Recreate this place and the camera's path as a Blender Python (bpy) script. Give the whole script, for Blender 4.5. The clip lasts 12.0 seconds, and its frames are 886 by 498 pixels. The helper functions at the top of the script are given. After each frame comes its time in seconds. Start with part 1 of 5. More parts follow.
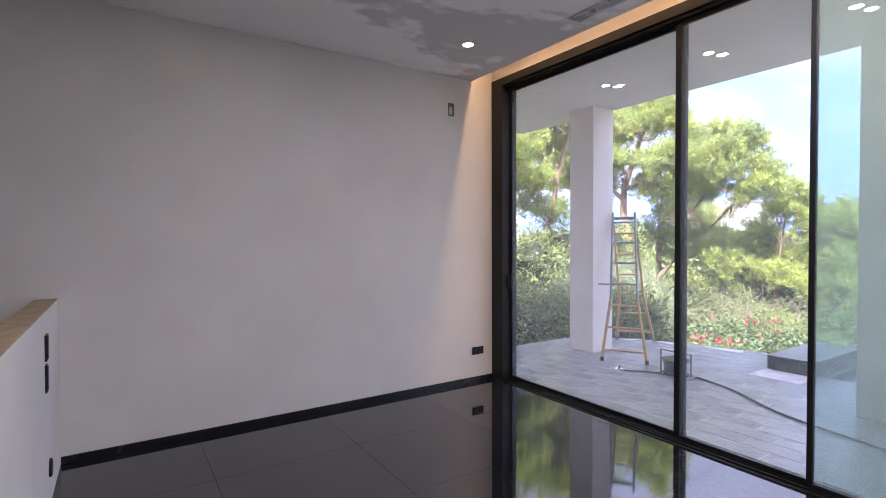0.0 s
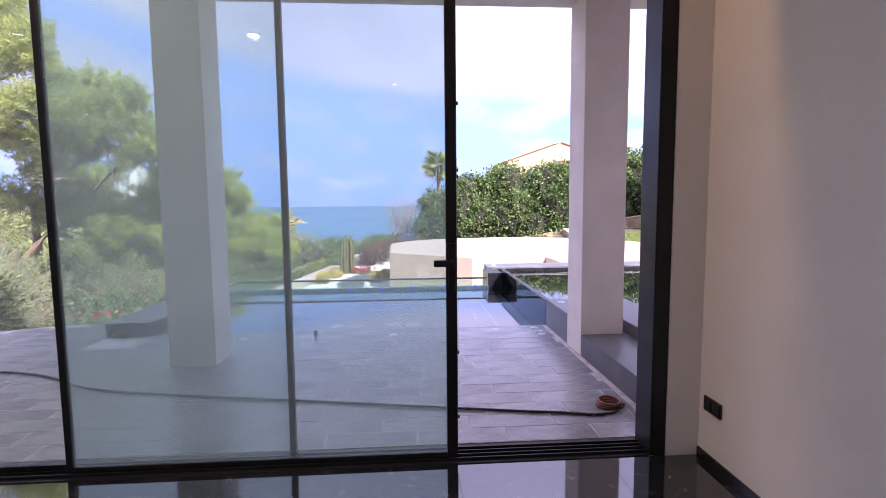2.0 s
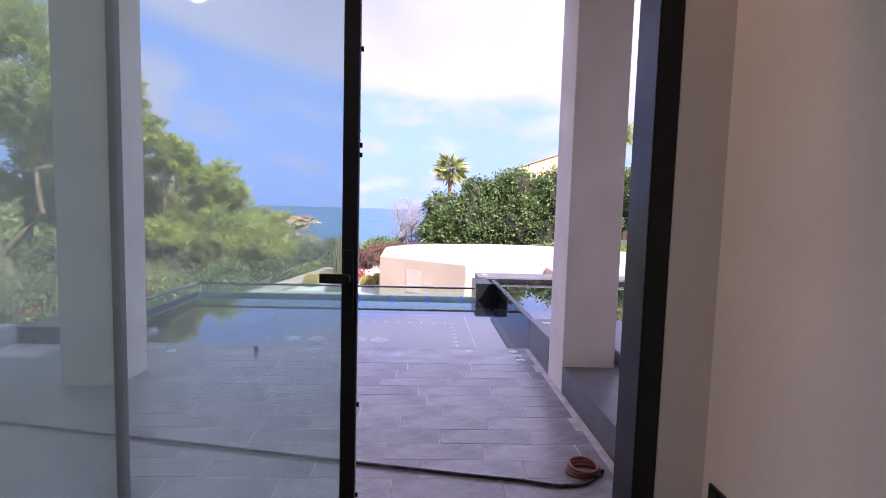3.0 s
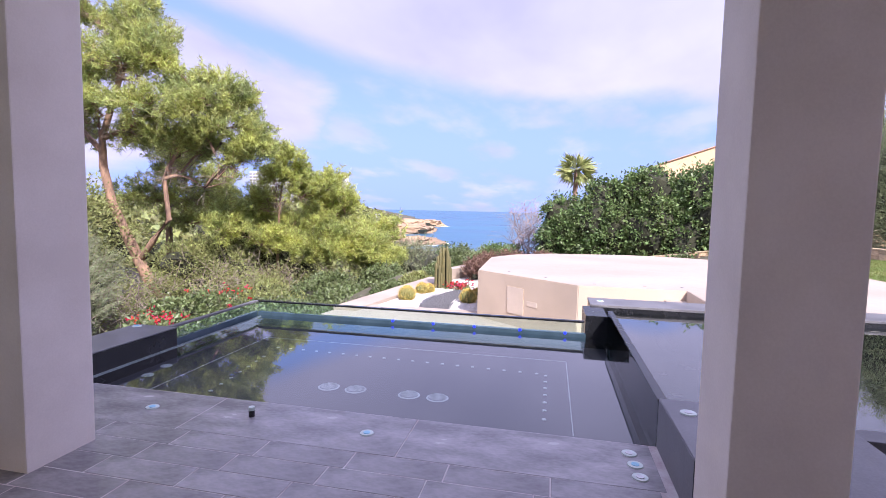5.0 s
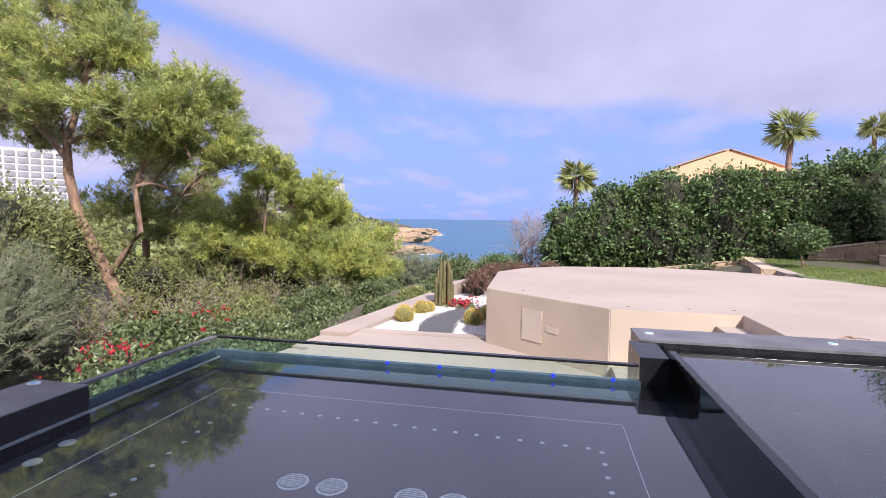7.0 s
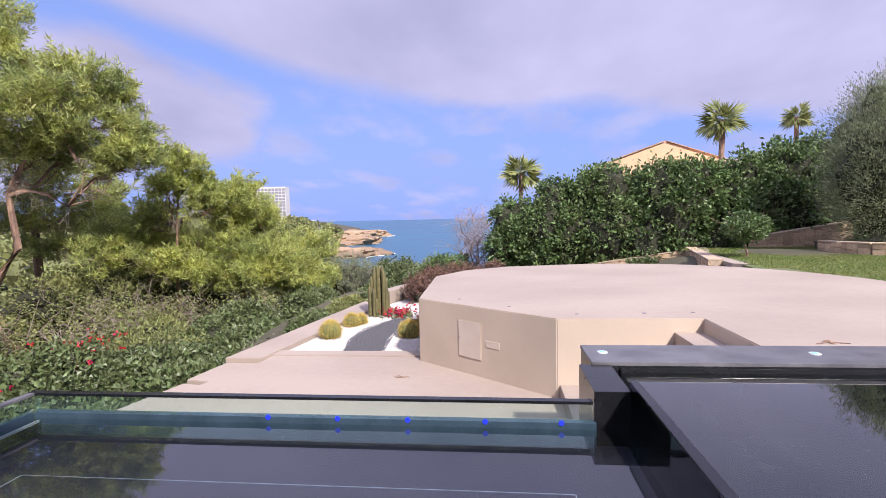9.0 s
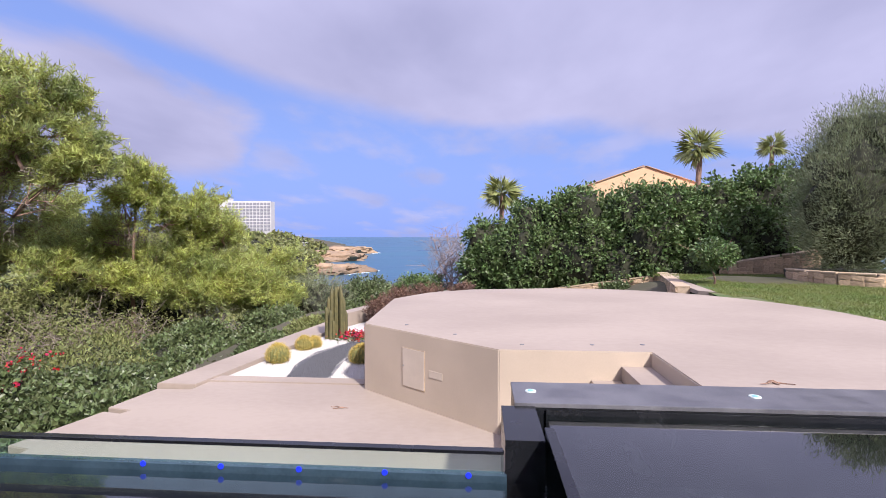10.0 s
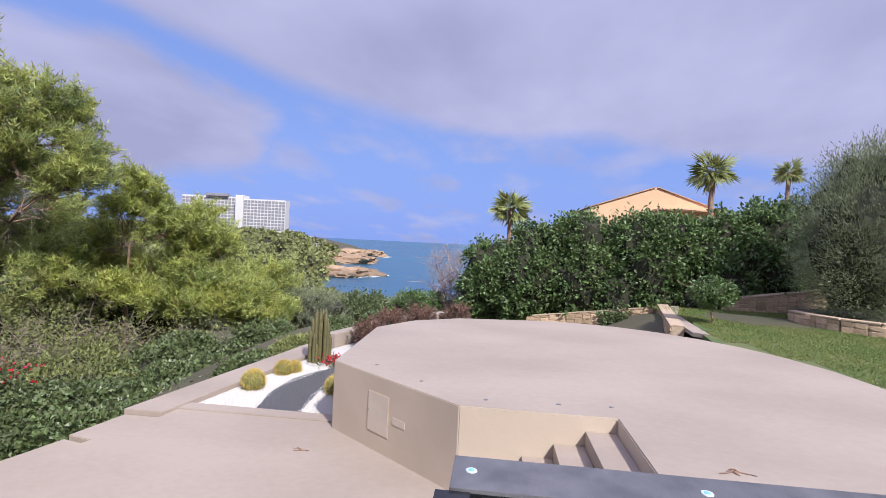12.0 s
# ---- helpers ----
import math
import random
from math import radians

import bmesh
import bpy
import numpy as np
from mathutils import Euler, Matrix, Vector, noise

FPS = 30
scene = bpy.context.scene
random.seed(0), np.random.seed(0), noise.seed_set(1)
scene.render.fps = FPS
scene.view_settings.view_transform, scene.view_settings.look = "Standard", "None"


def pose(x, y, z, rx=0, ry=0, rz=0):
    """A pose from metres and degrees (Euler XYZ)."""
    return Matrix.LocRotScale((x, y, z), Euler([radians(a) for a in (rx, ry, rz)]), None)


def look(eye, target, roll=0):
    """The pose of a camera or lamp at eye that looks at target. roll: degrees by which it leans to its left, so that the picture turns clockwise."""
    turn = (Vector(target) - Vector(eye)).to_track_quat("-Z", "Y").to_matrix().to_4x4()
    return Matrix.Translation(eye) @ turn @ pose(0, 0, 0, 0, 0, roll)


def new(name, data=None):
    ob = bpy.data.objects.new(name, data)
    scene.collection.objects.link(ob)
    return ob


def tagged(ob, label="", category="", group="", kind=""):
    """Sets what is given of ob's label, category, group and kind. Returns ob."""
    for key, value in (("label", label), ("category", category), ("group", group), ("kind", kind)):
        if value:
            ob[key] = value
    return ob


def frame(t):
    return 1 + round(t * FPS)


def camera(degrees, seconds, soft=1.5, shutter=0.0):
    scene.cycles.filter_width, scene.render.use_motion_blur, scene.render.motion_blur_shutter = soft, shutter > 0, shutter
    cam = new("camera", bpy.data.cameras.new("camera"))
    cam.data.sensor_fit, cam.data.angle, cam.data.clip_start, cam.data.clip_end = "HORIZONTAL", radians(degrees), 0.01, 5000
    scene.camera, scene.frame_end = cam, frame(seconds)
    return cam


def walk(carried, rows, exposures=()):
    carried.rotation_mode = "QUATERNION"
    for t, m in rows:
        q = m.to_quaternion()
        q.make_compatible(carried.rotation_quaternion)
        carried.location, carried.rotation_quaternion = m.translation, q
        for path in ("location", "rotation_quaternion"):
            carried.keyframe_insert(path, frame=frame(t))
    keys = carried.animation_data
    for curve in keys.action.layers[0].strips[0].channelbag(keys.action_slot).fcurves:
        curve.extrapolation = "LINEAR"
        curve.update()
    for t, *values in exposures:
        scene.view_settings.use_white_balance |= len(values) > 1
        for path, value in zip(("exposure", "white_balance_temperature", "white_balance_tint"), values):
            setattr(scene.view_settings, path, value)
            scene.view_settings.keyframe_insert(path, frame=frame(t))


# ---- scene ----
cam = camera(83.5, 12.0, soft=0.85)
EXPOSURES = [(0.0, 2.27, 6050, 18), (0.5, 2.12, 6100, 25), (1.0, 1.96, 6100, 27), (2.0, 1.6, 6200, 27), (2.7, 1.38, 6200, 26), (4.3, 1.07, 6100, 23), (5.5, 0.93, 6150, 21), (7.0, 0.55, 6250, 16), (9.0, 0.48, 6250, 18), (12.0, 0.23, 6000, 13)]
PATH = [
    (0, (0.286, -0.004, 1.581), (1.384, 1.667, 1.539), -0.2),
    (0.5, (0.28, -0.017, 1.622), (2.031, 0.94, 1.495), -0.8),
    (1, (0.456, -0.182, 1.552), (2.418, 0.168, 1.384), -1.8),
    (1.5, (0.793, -0.383, 1.494), (2.784, -0.303, 1.321), -1.4),
    (2, (1.243, -0.602, 1.45), (3.231, -0.737, 1.269), -0.5),
    (2.5, (1.657, -0.9, 1.393), (3.645, -1.034, 1.224), 0.9),
    (4.3, (3.401, -1.565, 1.448), (5.373, -1.29, 1.264), 1.5),
    (4.5, (3.581, -1.594, 1.457), (5.54, -1.242, 1.267), 1.4),
    (5, (3.991, -1.605, 1.455), (5.94, -1.185, 1.295), 1.2),
    (5.5, (4.348, -1.588, 1.424), (6.261, -1.022, 1.274), 0.9),
    (6, (4.77, -1.492, 1.452), (6.638, -0.793, 1.307), 1.1),
    (6.5, (5.121, -1.333, 1.435), (6.998, -0.656, 1.297), 1.2),
    (7, (5.452, -1.151, 1.466), (7.407, -0.746, 1.341), 0.8),
    (7.2, (5.587, -1.121, 1.469), (7.545, -0.736, 1.338), 0.5),
    (8.8, (6.684, -1.291, 1.469), (8.662, -1.023, 1.343), -1.0),
    (9, (6.762, -1.361, 1.473), (8.747, -1.15, 1.346), -1.3),
    (9.5, (6.995, -1.642, 1.484), (8.984, -1.454, 1.383), -0.0),
    (10, (7.176, -1.924, 1.524), (9.169, -1.77, 1.47), -0.0),
    (10.5, (7.35, -2.236, 1.676), (9.345, -2.102, 1.631), 1.0),
    (11, (7.412, -2.346, 1.901), (9.407, -2.213, 1.868), 1.5),
    (11.5, (7.405, -2.411, 1.984), (9.398, -2.247, 1.951), 2.0),
    (12, (7.41, -2.453, 2.062), (9.399, -2.25, 2.033), 2.8),
]
walk(cam, [(t, look(eye, target, roll)) for t, eye, target, roll in PATH], EXPOSURES)

# ---- world and light ----
SUN_AZ, SUN_EL = radians(-146), radians(43)        # behind the house, to the right
world = bpy.data.worlds.new("sky")
scene.world = world
world.use_nodes = True
wn, wl = world.node_tree.nodes, world.node_tree.links
wn.clear()


def wnode(kind, **values):
    n = wn.new(kind)
    for k, v in values.items():
        n.inputs[k].default_value = v
    return n


sky = wn.new("ShaderNodeTexSky")
sky.sky_type, sky.sun_disc = "NISHITA", False
sky.sun_elevation, sky.sun_rotation = SUN_EL, radians(90) - SUN_AZ
tc = wn.new("ShaderNodeTexCoord")
sep = wn.new("ShaderNodeSeparateXYZ")
wl.new(tc.outputs["Generated"], sep.inputs[0])
zmax = wn.new("ShaderNodeMath")
zmax.operation = "MAXIMUM"
zmax.inputs[1].default_value = 0.0
wl.new(sep.outputs["Z"], zmax.inputs[0])
zadd = wn.new("ShaderNodeMath")
zadd.operation = "ADD"
zadd.inputs[1].default_value = 0.16
wl.new(zmax.outputs[0], zadd.inputs[0])
flat = wn.new("ShaderNodeVectorMath")
flat.operation = "DIVIDE"
comb = wn.new("ShaderNodeCombineXYZ")
for k in "XYZ":
    wl.new(zadd.outputs[0], comb.inputs[k])
wl.new(tc.outputs["Generated"], flat.inputs[0])
wl.new(comb.outputs[0], flat.inputs[1])
mapn = wn.new("ShaderNodeMapping")
mapn.inputs["Location"].default_value = (1.35, 0.55, 0.0)
mapn.inputs["Rotation"].default_value = (0, 0, radians(25))
mapn.inputs["Scale"].default_value = (0.55, 0.85, 0.0)
wl.new(flat.outputs[0], mapn.inputs["Vector"])
cl = wnode("ShaderNodeTexNoise", Scale=1.7, Detail=8.0, Roughness=0.55, Distortion=0.2)
wl.new(mapn.outputs[0], cl.inputs["Vector"])


def wmath(op, a, b2, clamp=False):
    n = wn.new("ShaderNodeMath")
    n.operation, n.use_clamp = op, clamp
    for k, v in enumerate((a, b2)):
        if isinstance(v, (int, float)):
            n.inputs[k].default_value = v
        else:
            wl.new(v, n.inputs[k])
    return n.outputs[0]


# an overhead bank and a bank to the left with a clear lane between them, thin wisps low over the sea
sepf = wn.new("ShaderNodeSeparateXYZ")
wl.new(flat.outputs[0], sepf.inputs[0])
wob = wmath("MULTIPLY", wmath("SUBTRACT", cl.outputs["Fac"], 0.5), 0.75)


def soft_step(value, lo, hi, top=1.0):
    n = wn.new("ShaderNodeMapRange")
    n.interpolation_type = "SMOOTHSTEP"
    n.inputs["From Min"].default_value, n.inputs["From Max"].default_value = lo, hi
    n.inputs["To Max"].default_value = top
    wl.new(value, n.inputs["Value"])
    return n.outputs[0]


qpos = wmath("MAXIMUM", sepf.outputs["Y"], 0.0)
edge_r = wmath("SUBTRACT", 2.74, wmath("MULTIPLY", wmath("MULTIPLY", qpos, qpos), 0.9))
bank_r = soft_step(wmath("ADD", wmath("SUBTRACT", edge_r, sepf.outputs["X"]), wob), -0.16, 0.24)
off_l = wmath("SUBTRACT", sepf.outputs["X"], 2.1)
edge_l = wmath("ADD", 1.09, wmath("MULTIPLY", wmath("MULTIPLY", off_l, off_l), 0.42))
bank_l = soft_step(wmath("ADD", wmath("SUBTRACT", sepf.outputs["Y"], edge_l), wob), -0.02, 0.20)
bank_l = wmath("MULTIPLY", bank_l, soft_step(wmath("SUBTRACT", 3.25, wmath("ADD", sepf.outputs["X"], wob)), -0.2, 0.35))
wisp = wnode("ShaderNodeTexNoise", Scale=1.15, Detail=5.0, Roughness=0.5)
wmap = wn.new("ShaderNodeMapping")
wmap.inputs["Scale"].default_value = (0.9, 1.5, 0.0)
wmap.inputs["Location"].default_value = (0.4, 0.9, 0.0)
wl.new(flat.outputs[0], wmap.inputs["Vector"])
wl.new(wmap.outputs[0], wisp.inputs["Vector"])
wisps = soft_step(wisp.outputs["Fac"], 0.47, 0.66, 0.6)
cover_fac = wmath("MAXIMUM", wmath("MAXIMUM", bank_r, bank_l), wisps)
cl2 = wnode("ShaderNodeTexNoise", Scale=1.3, Detail=5.0, Roughness=0.5)
wl.new(mapn.outputs[0], cl2.inputs["Vector"])
cloudcol = wn.new("ShaderNodeValToRGB")
cloudcol.color_ramp.elements[0].position, cloudcol.color_ramp.elements[1].position = 0.34, 0.68
cloudcol.color_ramp.elements[0].color = (4.15, 4.2, 6.1, 1)
cloudcol.color_ramp.elements[1].color = (5.9, 5.85, 8.0, 1)
wl.new(cl2.outputs["Fac"], cloudcol.inputs[0])
tint = wn.new("ShaderNodeMix")
tint.data_type, tint.blend_type = "RGBA", "MULTIPLY"
tint.inputs[0].default_value = 1.0
tint.inputs[7].default_value = (1.0, 1.05, 1.25, 1)
wl.new(sky.outputs[0], tint.inputs[6])
mixs = wn.new("ShaderNodeMix")
mixs.data_type = "RGBA"
hazef = wn.new("ShaderNodeMapRange")
hazef.interpolation_type = "SMOOTHSTEP"
hazef.inputs["From Min"].default_value, hazef.inputs["From Max"].default_value = 0.0, 0.26
hazef.inputs["To Min"].default_value, hazef.inputs["To Max"].default_value = 0.95, 0.7
wl.new(zmax.outputs[0], hazef.inputs["Value"])
haze = wn.new("ShaderNodeMix")
haze.data_type = "RGBA"
haze.inputs[7].default_value = (2.9, 4.15, 8.8, 1)
wl.new(hazef.outputs[0], haze.inputs[0])
wl.new(tint.outputs[2], haze.inputs[6])
wl.new(cover_fac, mixs.inputs[0])
wl.new(haze.outputs[2], mixs.inputs[6])
wl.new(cloudcol.outputs[0], mixs.inputs[7])
over = wn.new("ShaderNodeMapRange")
over.interpolation_type = "SMOOTHSTEP"
over.inputs["From Min"].default_value, over.inputs["From Max"].default_value = 0.38, 0.85
over.inputs["To Min"].default_value, over.inputs["To Max"].default_value = 0.082, 0.16
wl.new(zmax.outputs[0], over.inputs["Value"])
bg = wnode("ShaderNodeBackground", Strength=0.1)
wl.new(over.outputs[0], bg.inputs["Strength"])
wl.new(mixs.outputs[2], bg.inputs["Color"])
wo = wn.new("ShaderNodeOutputWorld")
wl.new(bg.outputs[0], wo.inputs["Surface"])

sun = new("sun", bpy.data.lights.new("sun", "SUN"))
sun.data.energy, sun.data.angle, sun.data.color = 5.0, radians(3), (1.0, 0.94, 0.84)
sun_dir = Vector((math.cos(SUN_EL) * math.cos(SUN_AZ), math.cos(SUN_EL) * math.sin(SUN_AZ), math.sin(SUN_EL)))
sun.matrix_world = look(sun_dir * 50, (0, 0, 0))


def strip_lamp(name, m, sx, sy, power, color):
    l = bpy.data.lights.new(name, "AREA")
    l.shape, l.size, l.size_y, l.energy, l.color = "RECTANGLE", sx, sy, power, color
    ob = new(name, l)
    ob.matrix_world = m
    return ob


# ---- materials ----
def material(name, base, rough=0.6, other=None, scale=6.0, fine=60.0, bump=0.1, metal=0.0, spec=0.5, jitter=0.0,
             island=False, stretch=(1, 1, 1), through_light=0.0, mid=0.5, depth=0.01, rough_var=0.1, edge=0.35):
    """Two scales of noise on colour, roughness and relief; jitter varies each piece."""
    m = bpy.data.materials.new(name)
    m.use_nodes = True
    nt = m.node_tree
    n, l = nt.nodes, nt.links
    b = n["Principled BSDF"]
    other = other or tuple(c * 0.8 for c in base)
    geo = n.new("ShaderNodeTexCoord")
    mp = n.new("ShaderNodeMapping")
    mp.inputs["Scale"].default_value = stretch
    l.new(geo.outputs["Object"], mp.inputs["Vector"])
    n1, n2 = n.new("ShaderNodeTexNoise"), n.new("ShaderNodeTexNoise")
    n1.inputs["Scale"].default_value, n1.inputs["Detail"].default_value = scale, 6
    n2.inputs["Scale"].default_value, n2.inputs["Detail"].default_value = fine, 4
    l.new(mp.outputs[0], n1.inputs["Vector"])
    l.new(mp.outputs[0], n2.inputs["Vector"])
    both = n.new("ShaderNodeMath")
    both.operation = "MULTIPLY_ADD"
    both.inputs[1].default_value, both.inputs[2].default_value = 0.35, 0.0
    l.new(n2.outputs["Fac"], both.inputs[0])
    add = n.new("ShaderNodeMath")
    l.new(n1.outputs["Fac"], add.inputs[0])
    l.new(both.outputs[0], add.inputs[1])
    ramp = n.new("ShaderNodeValToRGB")
    ramp.color_ramp.elements[0].position, ramp.color_ramp.elements[1].position = mid + 0.0, mid + edge
    ramp.color_ramp.elements[0].color, ramp.color_ramp.elements[1].color = (*other, 1), (*base, 1)
    l.new(add.outputs[0], ramp.inputs[0])
    col = ramp.outputs[0]
    if jitter:
        src = n.new("ShaderNodeNewGeometry").outputs["Random Per Island"] if island else n.new("ShaderNodeObjectInfo").outputs["Random"]
        hsv = n.new("ShaderNodeHueSaturation")
        rng = n.new("ShaderNodeMapRange")
        rng.inputs["To Min"].default_value, rng.inputs["To Max"].default_value = 1 - jitter, 1 + jitter
        l.new(src, rng.inputs["Value"])
        l.new(rng.outputs[0], hsv.inputs["Value"])
        if island:
            r2 = n.new("ShaderNodeMapRange")
            r2.inputs["To Min"].default_value, r2.inputs["To Max"].default_value = 0.475, 0.515
            l.new(src, r2.inputs["Value"])
            l.new(r2.outputs[0], hsv.inputs["Hue"])
        l.new(col, hsv.inputs["Color"])
        col = hsv.outputs[0]
    l.new(col, b.inputs["Base Color"])
    rr = n.new("ShaderNodeMapRange")
    rr.inputs["To Min"].default_value, rr.inputs["To Max"].default_value = max(0.02, rough - rough_var), min(1, rough + rough_var)
    l.new(n1.outputs["Fac"], rr.inputs["Value"])
    l.new(rr.outputs[0], b.inputs["Roughness"])
    b.inputs["Metallic"].default_value, b.inputs["Specular IOR Level"].default_value = metal, spec
    if bump:
        bp = n.new("ShaderNodeBump")
        bp.inputs["Strength"].default_value, bp.inputs["Distance"].default_value = bump, depth
        l.new(add.outputs[0], bp.inputs["Height"])
        l.new(bp.outputs[0], b.inputs["Normal"])
    if through_light:
        tr = n.new("ShaderNodeBsdfTranslucent")
        l.new(col, tr.inputs["Color"])
        mx = n.new("ShaderNodeMixShader")
        mx.inputs[0].default_value = through_light
        l.new(b.outputs[0], mx.inputs[1])
        l.new(tr.outputs[0], mx.inputs[2])
        l.new(mx.outputs[0], n["Material Output"].inputs["Surface"])
    return m


def sheet_glass(name, tint_colour, gloss=1.0, rough=0.0, haze=0.0, haze_colour=(0.7, 0.8, 0.8), ior=1.45, falloff=4.5):
    """Clear pane: what lies behind, tinted, with a Fresnel reflection and a pale film for dust and painted glare."""
    m = bpy.data.materials.new(name)
    m.use_nodes = True
    n, l = m.node_tree.nodes, m.node_tree.links
    n.remove(n["Principled BSDF"])
    t = n.new("ShaderNodeBsdfTransparent")
    t.inputs["Color"].default_value = (*tint_colour, 1)
    g = n.new("ShaderNodeBsdfGlossy")
    g.inputs["Roughness"].default_value = rough
    f = n.new("ShaderNodeLayerWeight")
    f.inputs["Blend"].default_value = 0.5
    p5 = n.new("ShaderNodeMath")
    p5.operation = "POWER"
    p5.inputs[1].default_value = falloff
    l.new(f.outputs["Facing"], p5.inputs[0])
    f0 = ((ior - 1) / (ior + 1)) ** 2
    k = n.new("ShaderNodeMath")
    k.operation = "MULTIPLY_ADD"
    k.inputs[1].default_value, k.inputs[2].default_value = gloss * (1 - f0), gloss * f0
    l.new(p5.outputs[0], k.inputs[0])
    mx = n.new("ShaderNodeMixShader")
    l.new(k.outputs[0], mx.inputs[0])
    base = t.outputs[0]
    if haze:
        d = n.new("ShaderNodeBsdfDiffuse")
        d.inputs["Color"].default_value = (*haze_colour, 1)
        tl = n.new("ShaderNodeBsdfTranslucent")
        tl.inputs["Color"].default_value = (*haze_colour, 1)
        a = n.new("ShaderNodeMixShader")
        l.new(d.outputs[0], a.inputs[1])
        l.new(tl.outputs[0], a.inputs[2])
        h = n.new("ShaderNodeMixShader")
        nz = n.new("ShaderNodeTexNoise")
        nz.inputs["Scale"].default_value = 1.4
        mr = n.new("ShaderNodeMapRange")
        mr.inputs["To Min"].default_value, mr.inputs["To Max"].default_value = haze * 0.6, haze * 1.4
        l.new(nz.outputs["Fac"], mr.inputs["Value"])
        l.new(mr.outputs[0], h.inputs[0])
        l.new(base, h.inputs[1])
        l.new(a.outputs[0], h.inputs[2])
        base = h.outputs[0]
    l.new(base, mx.inputs[1])
    l.new(g.outputs[0], mx.inputs[2])
    l.new(mx.outputs[0], n["Material Output"].inputs["Surface"])
    return m


def still_water(name, tint_colour):
    """Dead calm water: clear from above, a mirror at a low angle."""
    return sheet_glass(name, tint_colour, 1.0, 0.0, ior=1.35, falloff=2.8)


def glow(name, colour, power):
    m = bpy.data.materials.new(name)
    m.use_nodes = True
    b = m.node_tree.nodes["Principled BSDF"]
    b.inputs["Base Color"].default_value = (*[c * 0.2 for c in colour], 1)
    b.inputs["Emission Color"].default_value, b.inputs["Emission Strength"].default_value = (*colour, 1), power
    return m


PLASTER = material("plaster", (0.74, 0.70, 0.66), 0.8, (0.68, 0.64, 0.60), 1.6, 40, 0.12, depth=0.004)
COLUMN = material("column_render", (0.84, 0.76, 0.70), 0.85, (0.74, 0.66, 0.60), 2.2, 90, 0.25, depth=0.004)
SOFFIT = material("soffit_paint", (0.78, 0.76, 0.74), 0.8, (0.72, 0.70, 0.68), 1.2, 50, 0.08)
CEIL = material("board_joint_filler", (0.86, 0.84, 0.82), 0.85, (0.58, 0.57, 0.56), 0.45, 5, 0.05, stretch=(0.7, 1.1, 1), mid=0.62, edge=0.06)
GRANITE = material("polished_black_floor", (0.012, 0.013, 0.016), 0.035, (0.006, 0.007, 0.009), 3, 220, 0.0, spec=0.8, rough_var=0.02)
TEAL = material("teal_pool_tile", (0.05, 0.085, 0.115), 0.15, (0.035, 0.062, 0.085), 5, 50, 0.05)
DUSTY = material("dusty_black_floor", (0.085, 0.085, 0.085), 0.05, (0.008, 0.009, 0.011), 16, 70, 0.0, spec=1.0, rough_var=0.03, mid=0.745, edge=0.14)
for gloss_floor in (DUSTY, GRANITE):
    gloss_floor.node_tree.nodes["Principled BSDF"].inputs["IOR"].default_value = 1.75
BASEB = material("black_skirting", (0.012, 0.012, 0.014), 0.25, None, 6, 90, 0.03)
ALU = material("black_aluminium", (0.009, 0.009, 0.010), 0.42, (0.014, 0.014, 0.015), 4, 120, 0.04, spec=0.3)
STEEL = material("steel", (0.62, 0.62, 0.64), 0.3, (0.45, 0.45, 0.47), 12, 90, 0.05, metal=1.0)
SLATE = material("grey_slate_paver", (0.33, 0.32, 0.335), 0.24, (0.15, 0.146, 0.16), 5, 45, 0.3, jitter=0.12, stretch=(1, 0.45, 1), depth=0.006)
GROUT = material("pale_grout", (0.50, 0.49, 0.49), 0.9, (0.36, 0.30, 0.31), 9, 70, 0.2)
COPING = material("dark_slate_coping", (0.15, 0.148, 0.16), 0.38, (0.09, 0.089, 0.10), 4, 60, 0.25, jitter=0.08, depth=0.005)
BLACKTILE = material("black_pool_tile", (0.014, 0.015, 0.018), 0.25, (0.008, 0.009, 0.011), 4, 60, 0.05)
POOLFLOOR = material("dark_pool_floor", (0.022, 0.026, 0.034), 0.6, (0.016, 0.019, 0.026), 2, 30, 0.05)
MARK = material("white_insert", (0.55, 0.63, 0.61), 0.4, None, 9, 60, 0.05)
DRAIN = material("grey_drain_grille", (0.30, 0.36, 0.36), 0.5, (0.18, 0.22, 0.22), 40, 160, 0.2)
PAVING = material("cream_stone_screed", (0.37, 0.305, 0.25), 0.75, (0.31, 0.252, 0.205), 0.6, 14, 0.12, stretch=(1, 0.6, 1), depth=0.004)
RENDER = material("cream_wall_render", (0.53, 0.435, 0.34), 0.85, (0.47, 0.385, 0.30), 1.4, 70, 0.25, depth=0.005)
GRASS = material("lawn_soil", (0.07, 0.12, 0.03), 0.9, (0.13, 0.14, 0.05), 1.2, 40, 0.4)
SOIL = material("hillside_soil", (0.10, 0.085, 0.055), 0.95, (0.06, 0.06, 0.03), 0.25, 4, 0.5, depth=0.05)
BARK = material("pine_bark", (0.40, 0.25, 0.17), 0.9, (0.17, 0.11, 0.085), 9, 40, 0.7, stretch=(1, 1, 0.35), depth=0.02)
TWIG = material("grey_twig", (0.34, 0.28, 0.23), 0.9, (0.18, 0.15, 0.12), 12, 60, 0.3)
NEEDLE = material("pine_needles", (0.50, 0.53, 0.155), 0.5, (0.25, 0.31, 0.12), 1.3, 9, 0.0, jitter=0.45, island=True, through_light=0.5)
